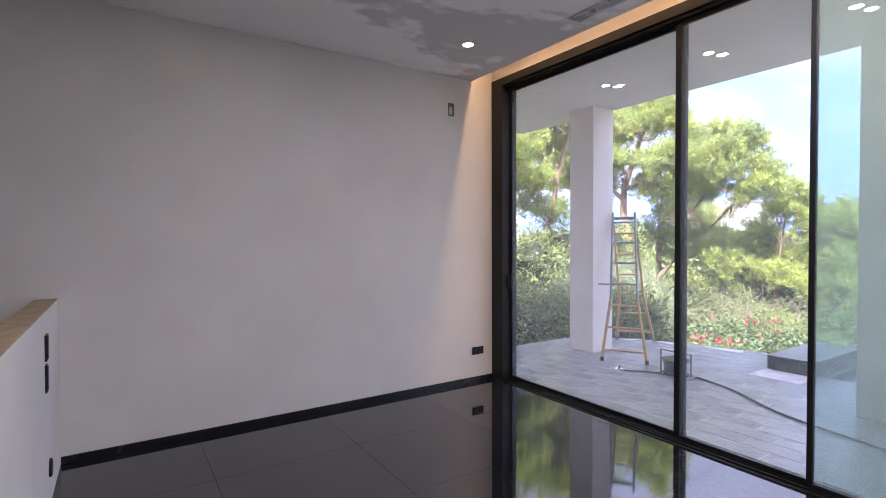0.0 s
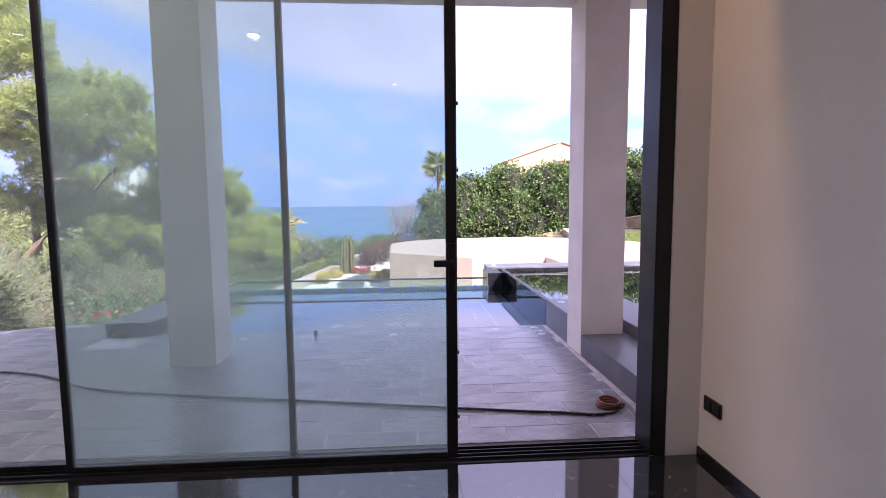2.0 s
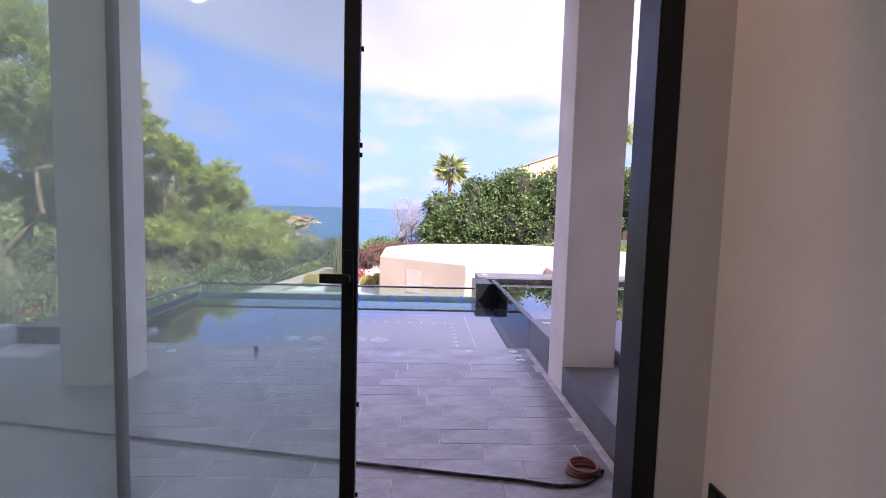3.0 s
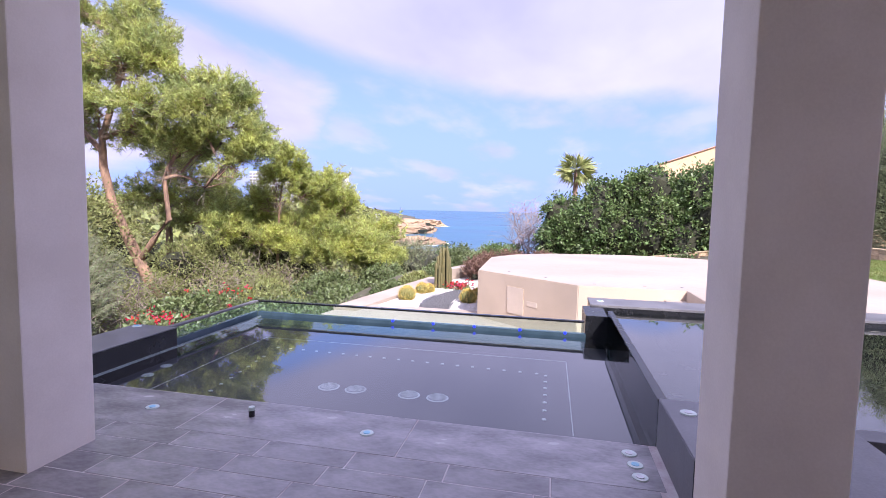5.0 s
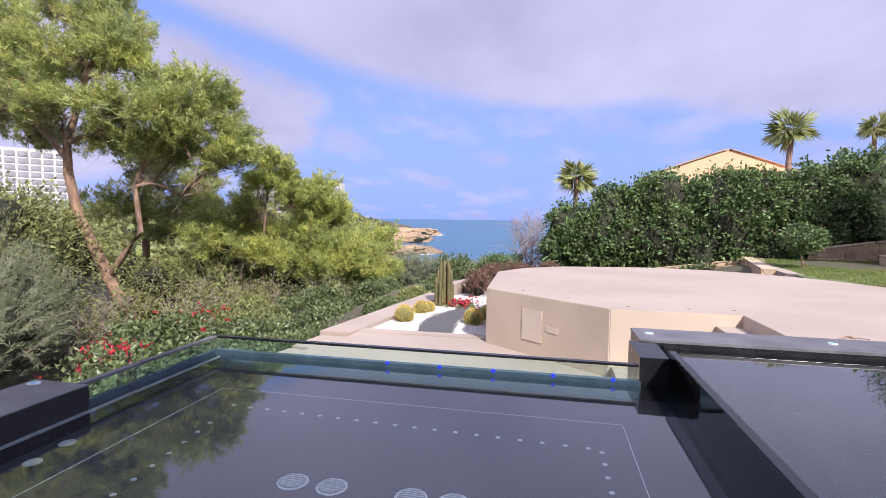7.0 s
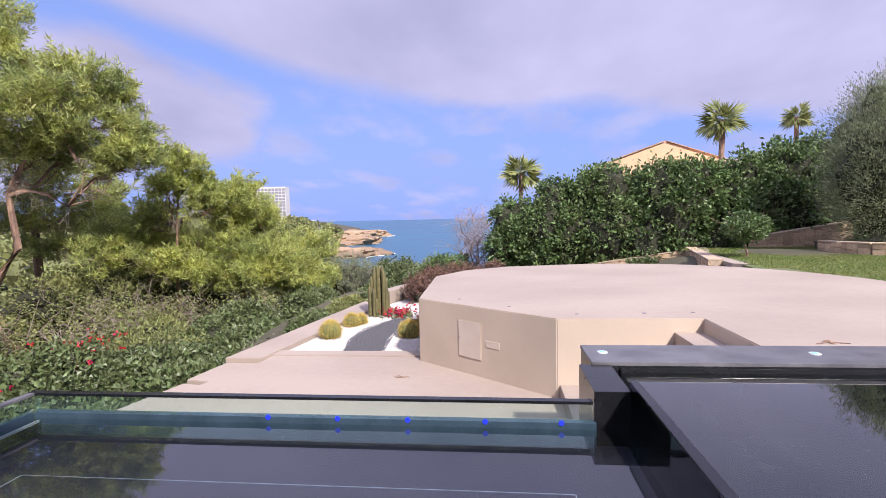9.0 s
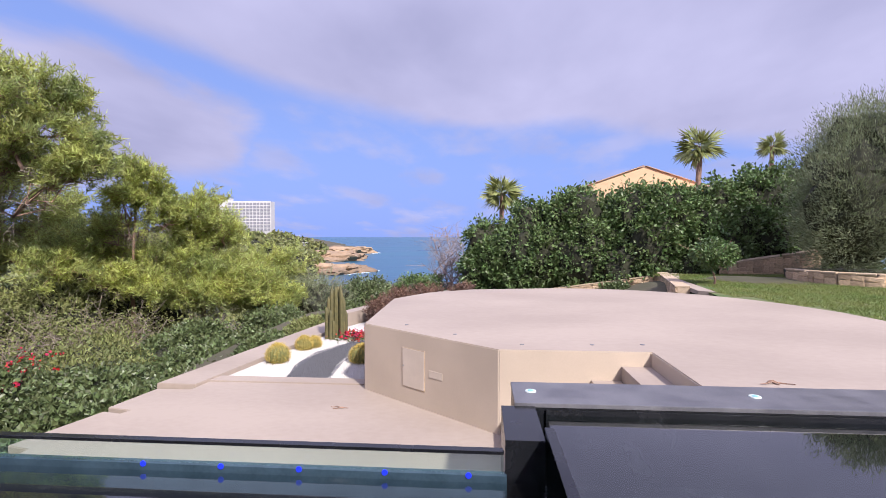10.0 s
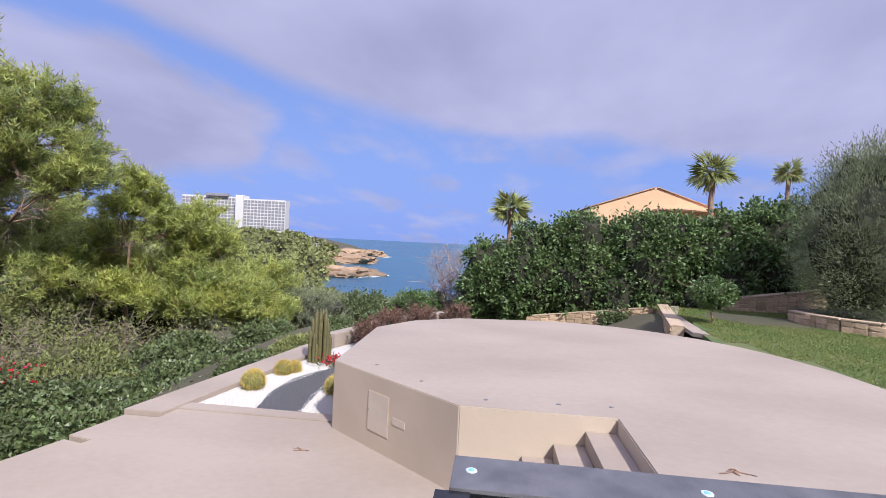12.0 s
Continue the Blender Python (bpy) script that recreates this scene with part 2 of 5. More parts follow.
# lighter copy of pine_needles, sunlight put into the colour of two pines
NEEDLE_LIT = material("lit_pine_needles", (0.54, 0.57, 0.16), 0.5, (0.29, 0.35, 0.12), 1.3, 9, 0.0, jitter=0.45, island=True, through_light=0.5)
LEAF_HEDGE = material("hedge_leaves", (0.155, 0.225, 0.078), 0.42, (0.085, 0.145, 0.045), 1.1, 9, 0.0, jitter=0.45, island=True, through_light=0.25)
LEAF_OLIVE = material("olive_leaves", (0.27, 0.31, 0.17), 0.5, (0.15, 0.18, 0.095), 0.8, 9, 0.0, jitter=0.35, island=True, through_light=0.2)
LEAF_SCRUB = material("scrub_leaves", (0.27, 0.29, 0.095), 0.6, (0.15, 0.175, 0.065), 0.7, 7, 0.0, jitter=0.45, island=True, through_light=0.25)
LEAF_IVY = material("ivy_leaves", (0.15, 0.195, 0.075), 0.45, (0.085, 0.115, 0.048), 1.2, 9, 0.0, jitter=0.45, island=True, through_light=0.2)
LEAF_PALM = material("palm_fronds", (0.33, 0.36, 0.13), 0.5, (0.20, 0.235, 0.08), 1.5, 9, 0.0, jitter=0.3, island=True, through_light=0.2)
# near-black colour standing in for shade deep inside bushes and woods
SHADE = material("inner_shade", (0.040, 0.042, 0.022), 0.95, (0.018, 0.02, 0.011), 2.5, 14, 0.6, depth=0.06)
RED = material("red_petals", (0.62, 0.03, 0.04), 0.5, (0.45, 0.02, 0.03), 9, 40, 0.0, jitter=0.2, island=True, through_light=0.3)
GRAVEL_W = material("white_gravel", (0.64, 0.61, 0.57), 0.9, (0.38, 0.36, 0.33), 45, 160, 0.8, depth=0.02, mid=0.45)
GRAVEL_B = material("black_gravel", (0.15, 0.15, 0.165), 0.85, (0.03, 0.03, 0.035), 45, 160, 0.8, depth=0.02)
STONE = material("honey_rubble_stone", (0.58, 0.42, 0.27), 0.9, (0.40, 0.285, 0.18), 5, 40, 0.5, jitter=0.3, depth=0.01)
MORTAR = material("sandy_mortar", (0.52, 0.40, 0.28), 0.95, None, 12, 60, 0.3)
ROCK = material("coastal_rock", (0.42, 0.29, 0.18), 0.9, (0.20, 0.14, 0.09), 0.05, 0.5, 0.6, depth=1.0)
CACTUS_B = material("brown_cactus_skin", (0.15, 0.13, 0.05), 0.75, (0.09, 0.085, 0.035), 7, 60, 0.4)
CACTUS = material("cactus_skin", (0.16, 0.17, 0.05), 0.7, (0.10, 0.12, 0.04), 6, 60, 0.4)
SPINE = material("golden_spines", (0.62, 0.47, 0.12), 0.6, (0.45, 0.34, 0.09), 9, 60, 0.0)
SEA = material("sea_water", (0.03, 0.125, 0.19), 0.3, (0.018, 0.075, 0.14), 0.012, 0.25, 0.6, depth=1.2, spec=0.25, stretch=(1, 0.35, 1))
FOAM = material("sea_foam", (0.8, 0.85, 0.86), 0.8, (0.35, 0.5, 0.55), 0.06, 0.4, 0.2)
# window haze is dust plus a pale veil painted in for glare
GLASS = sheet_glass("clear_pane", (0.93, 0.97, 0.96), 0.9, haze=0.085)
GLASS2 = sheet_glass("green_dust_glare_pane", (0.80, 0.89, 0.86), 0.9, haze=0.19, haze_colour=(0.70, 0.78, 0.76))
POOLGLASS = sheet_glass("pool_glass", (0.86, 0.95, 0.92), 0.8, haze=0.03, haze_colour=(0.6, 0.8, 0.76))
WATER = still_water("pool_water", (0.86, 0.90, 0.92))
WATER2 = still_water("spa_water", (0.46, 0.62, 0.62))


# ---- builders ----
def obj(name, bm, mat, smooth=False):
    me = bpy.data.meshes.new(name)
    bm.to_mesh(me)
    bm.free()
    for mt in (mat if isinstance(mat, (list, tuple)) else [mat]):
        me.materials.append(mt)
    if smooth:
        me.polygons.foreach_set("use_smooth", [True] * len(me.polygons))
    return new(name, me)


def part(name, bm, mat, parent, label="", smooth=False):
    ob = obj(name, bm, mat, smooth)
    ob.parent = parent
    if label:
        ob["label"] = label
    return ob


def empty(name, x=0, y=0, z=0):
    e = new(name)
    e.matrix_world = pose(x, y, z)
    e.empty_display_size = 0.1
    return e


def box(x0, x1, y0, y1, z0, z1, bevel=0.0, bm=None, seg=2):
    bm2 = bmesh.new()
    bmesh.ops.create_cube(bm2, size=1, matrix=Matrix.LocRotScale(((x0 + x1) / 2, (y0 + y1) / 2, (z0 + z1) / 2), None, (abs(x1 - x0), abs(y1 - y0), abs(z1 - z0))))
    if bevel:
        bmesh.ops.bevel(bm2, geom=bm2.edges[:], offset=bevel, segments=seg, affect="EDGES", profile=0.6)
    if bm is None:
        return bm2
    me = bpy.data.meshes.new("tmp")
    bm2.to_mesh(me)
    bm2.free()
    bm.from_mesh(me)
    bpy.data.meshes.remove(me)
    return bm


def prism(points, z0, z1, bevel=0.0):
    """An upright block over a plan outline."""
    bm = bmesh.new()
    f = bm.faces.new([bm.verts.new((x, y, z1)) for x, y in points])
    if f.normal.z < 0:
        f.normal_flip()
    g = bmesh.ops.extrude_face_region(bm, geom=[f])
    bmesh.ops.translate(bm, vec=(0, 0, z0 - z1), verts=[v for v in g["geom"] if isinstance(v, bmesh.types.BMVert)])
    bm.normal_update()
    bmesh.ops.recalc_face_normals(bm, faces=bm.faces[:])
    if bevel:
        bmesh.ops.bevel(bm, geom=bm.edges[:], offset=bevel, segments=2, affect="EDGES")
    bmesh.ops.triangulate(bm, faces=[f for f in bm.faces if len(f.verts) > 4])
    return bm


def cyl(r0, r1, z0, z1, x=0, y=0, n=20, bm=None, cap=True):
    bm = bm or bmesh.new()
    bmesh.ops.create_cone(bm, cap_ends=cap, segments=n, radius1=r0, radius2=r1, depth=z1 - z0, matrix=Matrix.Translation((x, y, (z0 + z1) / 2)))
    return bm


def rod(a, b, r, n=10, bm=None, r2=None):
    bm = bm or bmesh.new()
    a, b = Vector(a), Vector(b)
    q = (b - a).to_track_quat("Z", "Y").to_matrix().to_4x4()
    bmesh.ops.create_cone(bm, cap_ends=True, segments=n, radius1=r, radius2=r if r2 is None else r2, depth=(b - a).length, matrix=Matrix.Translation((a + b) / 2) @ q)
    return bm


def mesh_np(name, verts, faces, mat, parent=None, smooth=False):
    me = bpy.data.meshes.new(name)
    me.from_pydata(np.asarray(verts, float).tolist(), [], faces.tolist() if hasattr(faces, "tolist") else faces)
    me.materials.append(mat)
    if smooth:
        me.polygons.foreach_set("use_smooth", [True] * len(me.polygons))
    ob = new(name, me)
    if parent:
        ob.parent = parent
    return ob


def unit(v):
    return v / np.maximum(np.linalg.norm(v, axis=-1, keepdims=True), 1e-9)


def leaves(rng, centres, length, width, lean=None, bias=0.6, fold=True):
    """One small leaf (a kite of two triangles) at each centre, leaning along lean."""
    n = len(centres)
    d = rng.normal(size=(n, 3))
    if lean is not None:
        d = unit(d) + bias * lean
    d = unit(d)
    s = unit(np.cross(d, rng.normal(size=(n, 3))))
    L = (length * rng.uniform(0.6, 1.3, (n, 1)))
    W = (width * rng.uniform(0.6, 1.3, (n, 1)))
    up = np.cross(d, s) * W * 0.35
    v = np.stack([centres, centres + d * L * 0.5 + s * W + up, centres + d * L, centres + d * L * 0.5 - s * W + up], 1).reshape(-1, 3)
    i = np.arange(n)[:, None] * 4
    f = np.concatenate([i + np.array([[0, 1, 2]]), i + np.array([[0, 2, 3]])], 0)
    return v, f


def needles(rng, centres, dirs, count, length, width):
    """A tuft of thin blades at each centre, spreading round its direction."""
    n = len(centres) * count
    c = np.repeat(centres, count, 0) + rng.normal(size=(n, 3)) * length * 0.22
    d = unit(np.repeat(dirs, count, 0) * 0.9 + unit(rng.normal(size=(n, 3))))
    s = unit(np.cross(d, rng.normal(size=(n, 3)))) * width
    L = length * rng.uniform(0.6, 1.25, (n, 1))
    v = np.stack([c - s, c + s, c + d * L], 1).reshape(-1, 3)
    f = np.arange(n * 3).reshape(-1, 3)
    return v, f


def tubes(paths, sides=7):
    """Tapered limbs from (points, radii) pairs, as one surface."""
    V, F, base = [], [], 0
    for pts, radii in paths:
        pts = [Vector(p) for p in pts]
        for k, p in enumerate(pts):
            t = (pts[min(k + 1, len(pts) - 1)] - pts[max(k - 1, 0)]).normalized()
            a = t.orthogonal().normalized()
            b = t.cross(a)
            for j in range(sides):
                w = 2 * math.pi * j / sides
                V.append(p + (a * math.cos(w) + b * math.sin(w)) * radii[k])
        for k in range(len(pts) - 1):
            for j in range(sides):
                F.append((base + k * sides + j, base + k * sides + (j + 1) % sides, base + (k + 1) * sides + (j + 1) % sides, base + (k + 1) * sides + j))
        F.append(tuple(base + (len(pts) - 1) * sides + j for j in range(sides)))
        base += len(pts) * sides
    return [tuple(v) for v in V], F


def bend(rng, a, b, r0, r1, n=6, wob=0.12):
    """A crooked limb from a to b."""
    a, b = np.array(a, float), np.array(b, float)
    L = np.linalg.norm(b - a)
    pts = [a + (b - a) * k / n + (rng.normal(size=3) * L * wob * math.sin(math.pi * k / n) * 0.5 if 0 < k < n else 0) for k in range(n + 1)]
    return pts, [r0 + (r1 - r0) * k / n for k in range(n + 1)]


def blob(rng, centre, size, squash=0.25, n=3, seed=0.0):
    """An uneven lump, coloured dark to stand in for shade inside dense bushes."""
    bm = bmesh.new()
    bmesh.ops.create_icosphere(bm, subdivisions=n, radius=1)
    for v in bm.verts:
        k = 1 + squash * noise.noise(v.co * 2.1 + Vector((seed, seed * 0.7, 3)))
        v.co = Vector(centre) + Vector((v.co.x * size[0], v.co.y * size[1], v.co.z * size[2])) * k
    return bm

# ---- house: room ----
FZ, DZ, CZ = -0.15, -0.137, 3.46                   # room floor, terrace deck, ceiling
LY, RY = 4.8, -2.42                                # the two side walls
BX = -3.6                                          # back wall
W0, W1 = 4.16, 4.40                                # inner and outer face of the window wall


def structure(ob, label, category):
    return tagged(ob, label, category, kind="structure")


floor = structure(empty("floor"), "polished black stone floor, dusty near the window", "floor")
part("bed", box(BX, W0 - 0.002, RY, LY, FZ - 0.16, FZ - 0.006), GRANITE, floor)
structure(obj("wall_left", box(BX - 0.2, W1, LY, LY + 0.25, -0.4, 3.9), PLASTER), "plain off-white plastered wall", "wall")
structure(obj("wall_right", box(BX - 0.2, W1, RY - 0.25, RY, -0.4, 3.9), PLASTER), "plain off-white plastered wall", "wall")
structure(obj("wall_back", box(BX - 0.2, BX, RY, LY, -0.4, 3.9), PLASTER), "plain off-white plastered wall", "wall")
structure(obj("ceiling", box(BX, 3.86, RY, LY, CZ, CZ + 0.08), CEIL), "unpainted plasterboard ceiling with patchy grey joint filler", "ceiling")
structure(obj("ceiling_top", box(BX, W1, RY, LY, 3.85, 3.9), PLASTER), "plain slab above the ceiling cove", "ceiling")
structure(obj("wall_header", box(W0 + 0.02, W1, RY, LY, 3.505, 3.85), PLASTER), "plain wall strip above the sliding window", "wall")

# floor slabs: polished, with fine joints
tile_mesh = {}
for i in range(7):
    for j in range(8):
        x0, y0 = W0 - 0.004 - 1.1 * (i + 1), LY - 0.945 * (j + 1)
        key = "a" if i == 0 else "b"
        if key not in tile_mesh:
            bm = box(0, 1.097, 0, 0.942, -0.006, 0.0)
            me = bpy.data.meshes.new("slab")
            bm.to_mesh(me)
            bm.free()
            me.materials.append(DUSTY if key == "a" else GRANITE)
            tile_mesh[key] = me
        s = new("slab", tile_mesh[key])
        s.location = (x0, y0, FZ)
        s.parent = floor
for nm, bm in (("baseboard_1", box(-0.098, W0 - 0.004, LY - 0.016, LY - 0.001, FZ + 0.001, FZ + 0.055, 0.003)),
               ("baseboard_2", box(BX, W0 - 0.004, RY + 0.001, RY + 0.016, FZ + 0.001, FZ + 0.055, 0.003))):
    structure(obj(nm, bm, BASEB), "glossy black stone skirting along the wall", "skirting")
structure(obj("wall_strip_right", box(W0 + 0.005, W1, RY, -2.203, -0.3, 3.505), PLASTER), "narrow plastered wall strip beside the window", "wall")

# sliding window
window = structure(empty("window_1"), "wide black aluminium sliding window, one panel slid open", "window")
part("jamb", box(W0, W1 - 0.005, 4.60, 4.797, FZ, 3.50, 0.006), ALU, window)
part("jamb", box(W0, W1 - 0.03, -2.20, -2.10, FZ, 3.50, 0.006), ALU, window)
part("head", box(W0, W1 - 0.005, -2.10, 4.60, 3.41, 3.50, 0.006), ALU, window)
part("sill", box(W0, W1 - 0.005, -2.10, 4.60, FZ - 0.05, FZ + 0.006, 0.003), ALU, window)
for xr in (4.197, 4.243, 4.288, 4.333):
    part("rail", box(xr - 0.005, xr + 0.005, -2.10, 4.60, FZ + 0.006, FZ + 0.024, 0.002), ALU, window)
    part("head_rail", box(xr - 0.005, xr + 0.005, -2.10, 4.60, 3.385, 3.41, 0.002), ALU, window)


def sash(x, y0, y1, w0, w1, glass):
    """A sliding panel: two stiles, two slim rails and the pane."""
    z0, z1 = FZ + 0.026, 3.383
    p = part("sash", box(x - 0.016, x + 0.016, y0 + w0, y1 - w1, z0, z0 + 0.03, 0.003), ALU, window)
    for nm, b in (("top_rail", box(x - 0.016, x + 0.016, y0 + w0, y1 - w1, z1 - 0.03, z1, 0.003)),
                  ("stile", box(x - 0.02, x + 0.02, y0, y0 + w0, z0, z1, 0.004)),
                  ("stile", box(x - 0.02, x + 0.02, y1 - w1, y1, z0, z1, 0.004))):
        part(nm, b, ALU, p)
    g = part("pane", box(x - 0.004, x + 0.004, y0 + w0, y1 - w1, z0 + 0.028, z1 - 0.028), glass, p)
    g.visible_shadow = False
    return p


sash(4.31, 2.375, 4.60, 0.075, 0.03, GLASS)
sash(4.265, 0.115, 2.44, 0.036, 0.05, GLASS)
lead = sash(4.22, -0.885, 1.445, 0.064, 0.036, GLASS2)
part("stile_edge", box(4.2405, 4.262, -0.883, -0.835, FZ + 0.026, 3.383, 0.003), ALU, lead)

# low stair parapet
parapet = structure(empty("parapet"), "low white plastered stair parapet with a tan-tinted top", "parapet")
part("body", box(-0.24, -0.10, 1.0, LY - 0.002, FZ, 1.12, 0.004), PLASTER, parapet)
# warm light on the parapet top, put into its colour as tan
WARM_TOP = material("warm_lit_edge", (0.50, 0.37, 0.25), 0.9, (0.38, 0.28, 0.19), 9, 60, 0.4)
part("top", box(-0.24, -0.101, 1.0, LY - 0.002, 1.121, 1.132, 0.003), WARM_TOP, parapet, "plaster top edge tinted tan for warm light")

# ---- terrace: soffit, columns, deck ----
SOF = 3.54
structure(obj("soffit", prism([(4.402, -9.0), (6.70, -9.0), (6.70, 7.0), (4.402, 7.0)], SOF, SOF + 0.5, 0.01), SOFFIT), "smooth white terrace roof slab with recessed lights", "ceiling")
structure(obj("house_wall_left", box(W0, W1, LY + 0.252, 9.0, -3.0, 3.9), COLUMN), "plain rendered outside house wall", "wall")
structure(obj("house_wall_right", box(W0, W1, -9.0, RY - 0.252, -3.0, 3.9), COLUMN), "plain rendered outside house wall", "wall")
structure(obj("house_roof", box(BX - 0.2, 4.4, -9, 9, 3.905, 4.1), SOFFIT), "flat white house roof slab", "roof")
for y0 in (4.94, 1.33, -2.82):
    c = tagged(obj("column", box(6.205, 6.655, y0, y0 + 0.45, DZ - 0.02, SOF, 0.008), COLUMN), "square off-white rendered terrace column", "column", "terrace columns", "structure")

deck = structure(empty("pavement"), "grey slate paver terrace deck with pale joints", "terrace")
part("bed", prism([(4.402, -2.372), (7.52, -2.372), (7.52, 3.08), (8.35, 3.08), (8.3, 3.6), (7.7, 5.2), (6.8, 5.95), (4.402, 5.95)], -0.6, DZ - 0.0015), GROUT, deck)
prng = random.Random(4)
paver_mesh = {}


def paver(x0, x1, y0, y1):
    k = (round(x1 - x0, 3), round(y1 - y0, 3))
    if k not in paver_mesh:
        bm = box(0, k[0], 0, k[1], -0.03, 0, 0.003, seg=1)
        me = bpy.data.meshes.new("paver")
        bm.to_mesh(me)
        bm.free()
        me.materials.append(SLATE)
        paver_mesh[k] = me
    o = new("paver", paver_mesh[k])
    o.matrix_world = pose(x0, y0, DZ + prng.uniform(-0.0012, 0.0012))
    o.parent = deck


ROW = 0.2105
for r in range(12):
    x0 = 4.404 + r * ROW
    y = -2.315 - prng.uniform(0.05, 0.6)
    while y < 5.9:
        y1 = y + 0.62
        a, b = max(y, -2.315), min(y1, 5.94)
        if b - a > 0.05:
            paver(x0 + 0.002, x0 + ROW - 0.002, round(a, 3), round(b - 0.005, 3))
        y = y1
for a, b in ((-2.315, -0.68), (-0.68, 0.95), (0.95, 2.53)):
    paver(6.93, 7.515, a, b - 0.006)
for r, top in enumerate((5.7, 5.45, 5.2, 4.5, 3.75)):
    a = 3.09
    while a < top - 0.1:
        b = min(a + 1.0, top)
        paver(6.93 + r * 0.272, 6.93 + (r + 1) * 0.272 - 0.006, round(a, 3), round(b - 0.006, 3))
        a = b

# plinth beside the deck
structure(obj("plinth", prism([(4.405, -3.4), (7.53, -3.4), (7.53, -2.3705), (6.66, -2.3705), (6.66, -2.872), (4.405, -2.872)], -0.6, 0.20, 0.006), COPING), "raised slate-clad plinth along the terrace", "plinth")
structure(obj("plinth_step", box(4.405, 6.656, -2.87, -2.376, -0.6, 0.08, 0.006), COPING), "low slate-clad step round the column foot", "plinth")

# ---- pool ----
WZ = -0.163
pool = structure(empty("pool"), "dark flush infinity pool with glass rims", "pool")
part("basin_floor", box(7.52, 10.62, -2.34, 2.62, -0.46, -0.30), POOLFLOOR, pool)
part("near_wall", box(7.4, 7.519, -2.3, 2.55, -0.45, DZ - 0.04), BLACKTILE, pool)
part("left_kerb", box(7.52, 10.6, 2.535, 2.60, -0.46, -0.19), BLACKTILE, pool)


def sheet(x0, x1, y0, y1, z):
    bm = bmesh.new()
    bm.faces.new([bm.verts.new(p) for p in ((x0, y0, z), (x1, y0, z), (x1, y1, z), (x0, y1, z))])
    return bm


part("water_surface", sheet(7.521, 10.529, -2.368, 2.598, WZ), WATER, pool).visible_shadow = False
part("far_kerb", box(10.53, 10.60, -2.10, 2.598, -0.46, -0.112, 0.003), TEAL, pool)
part("side_kerb", box(8.825, 10.529, 2.601, 2.66, -0.46, -0.112, 0.003), TEAL, pool)
cop = structure(obj("pool_coping", box(7.40, 8.82, 2.535, 3.08, -0.5, 0.031, 0.004), BLACKTILE), "raised black-tiled coping block with slate top beside the pool", "coping")
part("slate_top", box(7.40, 8.82, 2.537, 3.08, 0.032, 0.045, 0.004), COPING, cop)
part("left_glass", box(8.825, 10.60, 2.601, 2.66, -0.110, 0.022, 0.003), POOLGLASS, pool).visible_shadow = False
part("far_glass", box(10.555, 10.61, -2.08, 2.598, -0.110, 0.022, 0.003), POOLGLASS, pool).visible_shadow = False
part("glass_rim", box(10.55, 10.615, -2.08, 2.67, 0.024, 0.048, 0.003), BLACKTILE, pool)
part("glass_rim", box(8.825, 10.549, 2.60, 2.665, 0.024, 0.048, 0.003), COPING, pool)
part("overflow_channel", box(10.62, 10.80, -2.1, 2.9, -1.3, -0.30), BLACKTILE, pool)
for nm, b in (("seam", box(7.53, 9.868, 2.03, 2.040, -0.299, -0.296)), ("seam", box(9.86, 9.868, -1.838, 2.03, -0.299, -0.296)),
              ("seam", box(7.9, 9.86, -1.844, -1.838, -0.299, -0.296)), ("seam", box(7.53, 10.5, 2.522, 2.534, -0.19, -0.168))):
    part(nm, b, MARK, pool)


def disc(x, y, z, r, mat, parent, name="disc", h=0.006):
    return part(name, cyl(r, r * 0.94, z, z + h, x, y, 24), mat, parent)


for y in (0.454, 0.177, -0.359, -0.634):
    disc(8.385, y, -0.299, 0.105, MARK, pool, "drain_rim", 0.004)
    disc(8.385, y, -0.295, 0.088, DRAIN, pool, "drain_cover")
    for k in range(-3, 4):
        w = math.sqrt(0.085 ** 2 - (0.024 * k) ** 2)
        part("drain_bar", box(8.385 + 0.024 * k - 0.004, 8.385 + 0.024 * k + 0.004, y - w, y + w, -0.289, -0.285), MARK, pool)
for k in range(8):
    disc(7.80 + k * 0.183, 1.443 + k * 0.022, -0.299, 0.02, MARK, pool, "dot")
for k in range(19):
    disc(9.47 - k * 0.0075, 1.643 - k * 0.1755, -0.299, 0.02, MARK, pool, "dot")
for k in range(7):
    disc(9.29 - k * 0.19, -1.612, -0.299, 0.02, MARK, pool, "dot")

# raised spa pool
spa = structure(empty("spa_pool"), "raised black-tiled spa pool with still water", "pool")
part("floor", box(7.53, 11.26, -8.0, -2.42, -1.0, -0.5), BLACKTILE, spa)
part("side_glass", box(7.535, 10.64, -2.42, -2.37, -0.55, 0.17, 0.003), sheet_glass("dark_glass", (0.16, 0.22, 0.23), 1.0), spa)
part("side_rim", box(7.535, 10.64, -2.43, -2.365, 0.171, 0.19, 0.003), BLACKTILE, spa)
part("far_wall", box(11.26, 11.845, -8.0, -2.205, -1.4, 0.112, 0.004), BLACKTILE, spa)
part("far_coping", box(11.255, 11.85, -8.0, -2.2, 0.114, 0.15, 0.005), COPING, spa)
part("pier", box(10.56, 11.258, -2.365, -2.09, -1.4, 0.125, 0.004), BLACKTILE, spa)
part("far_lining", box(11.235, 11.256, -8.0, -2.452, -0.5, 0.10), BLACKTILE, spa)
part("near_wall", box(7.35, 7.529, -8.0, -3.405, -0.6, 0.12, 0.006), COPING, spa)
part("water_surface", sheet(7.532, 11.234, -8.0, -2.452, 0.06), WATER2, spa).visible_shadow = False

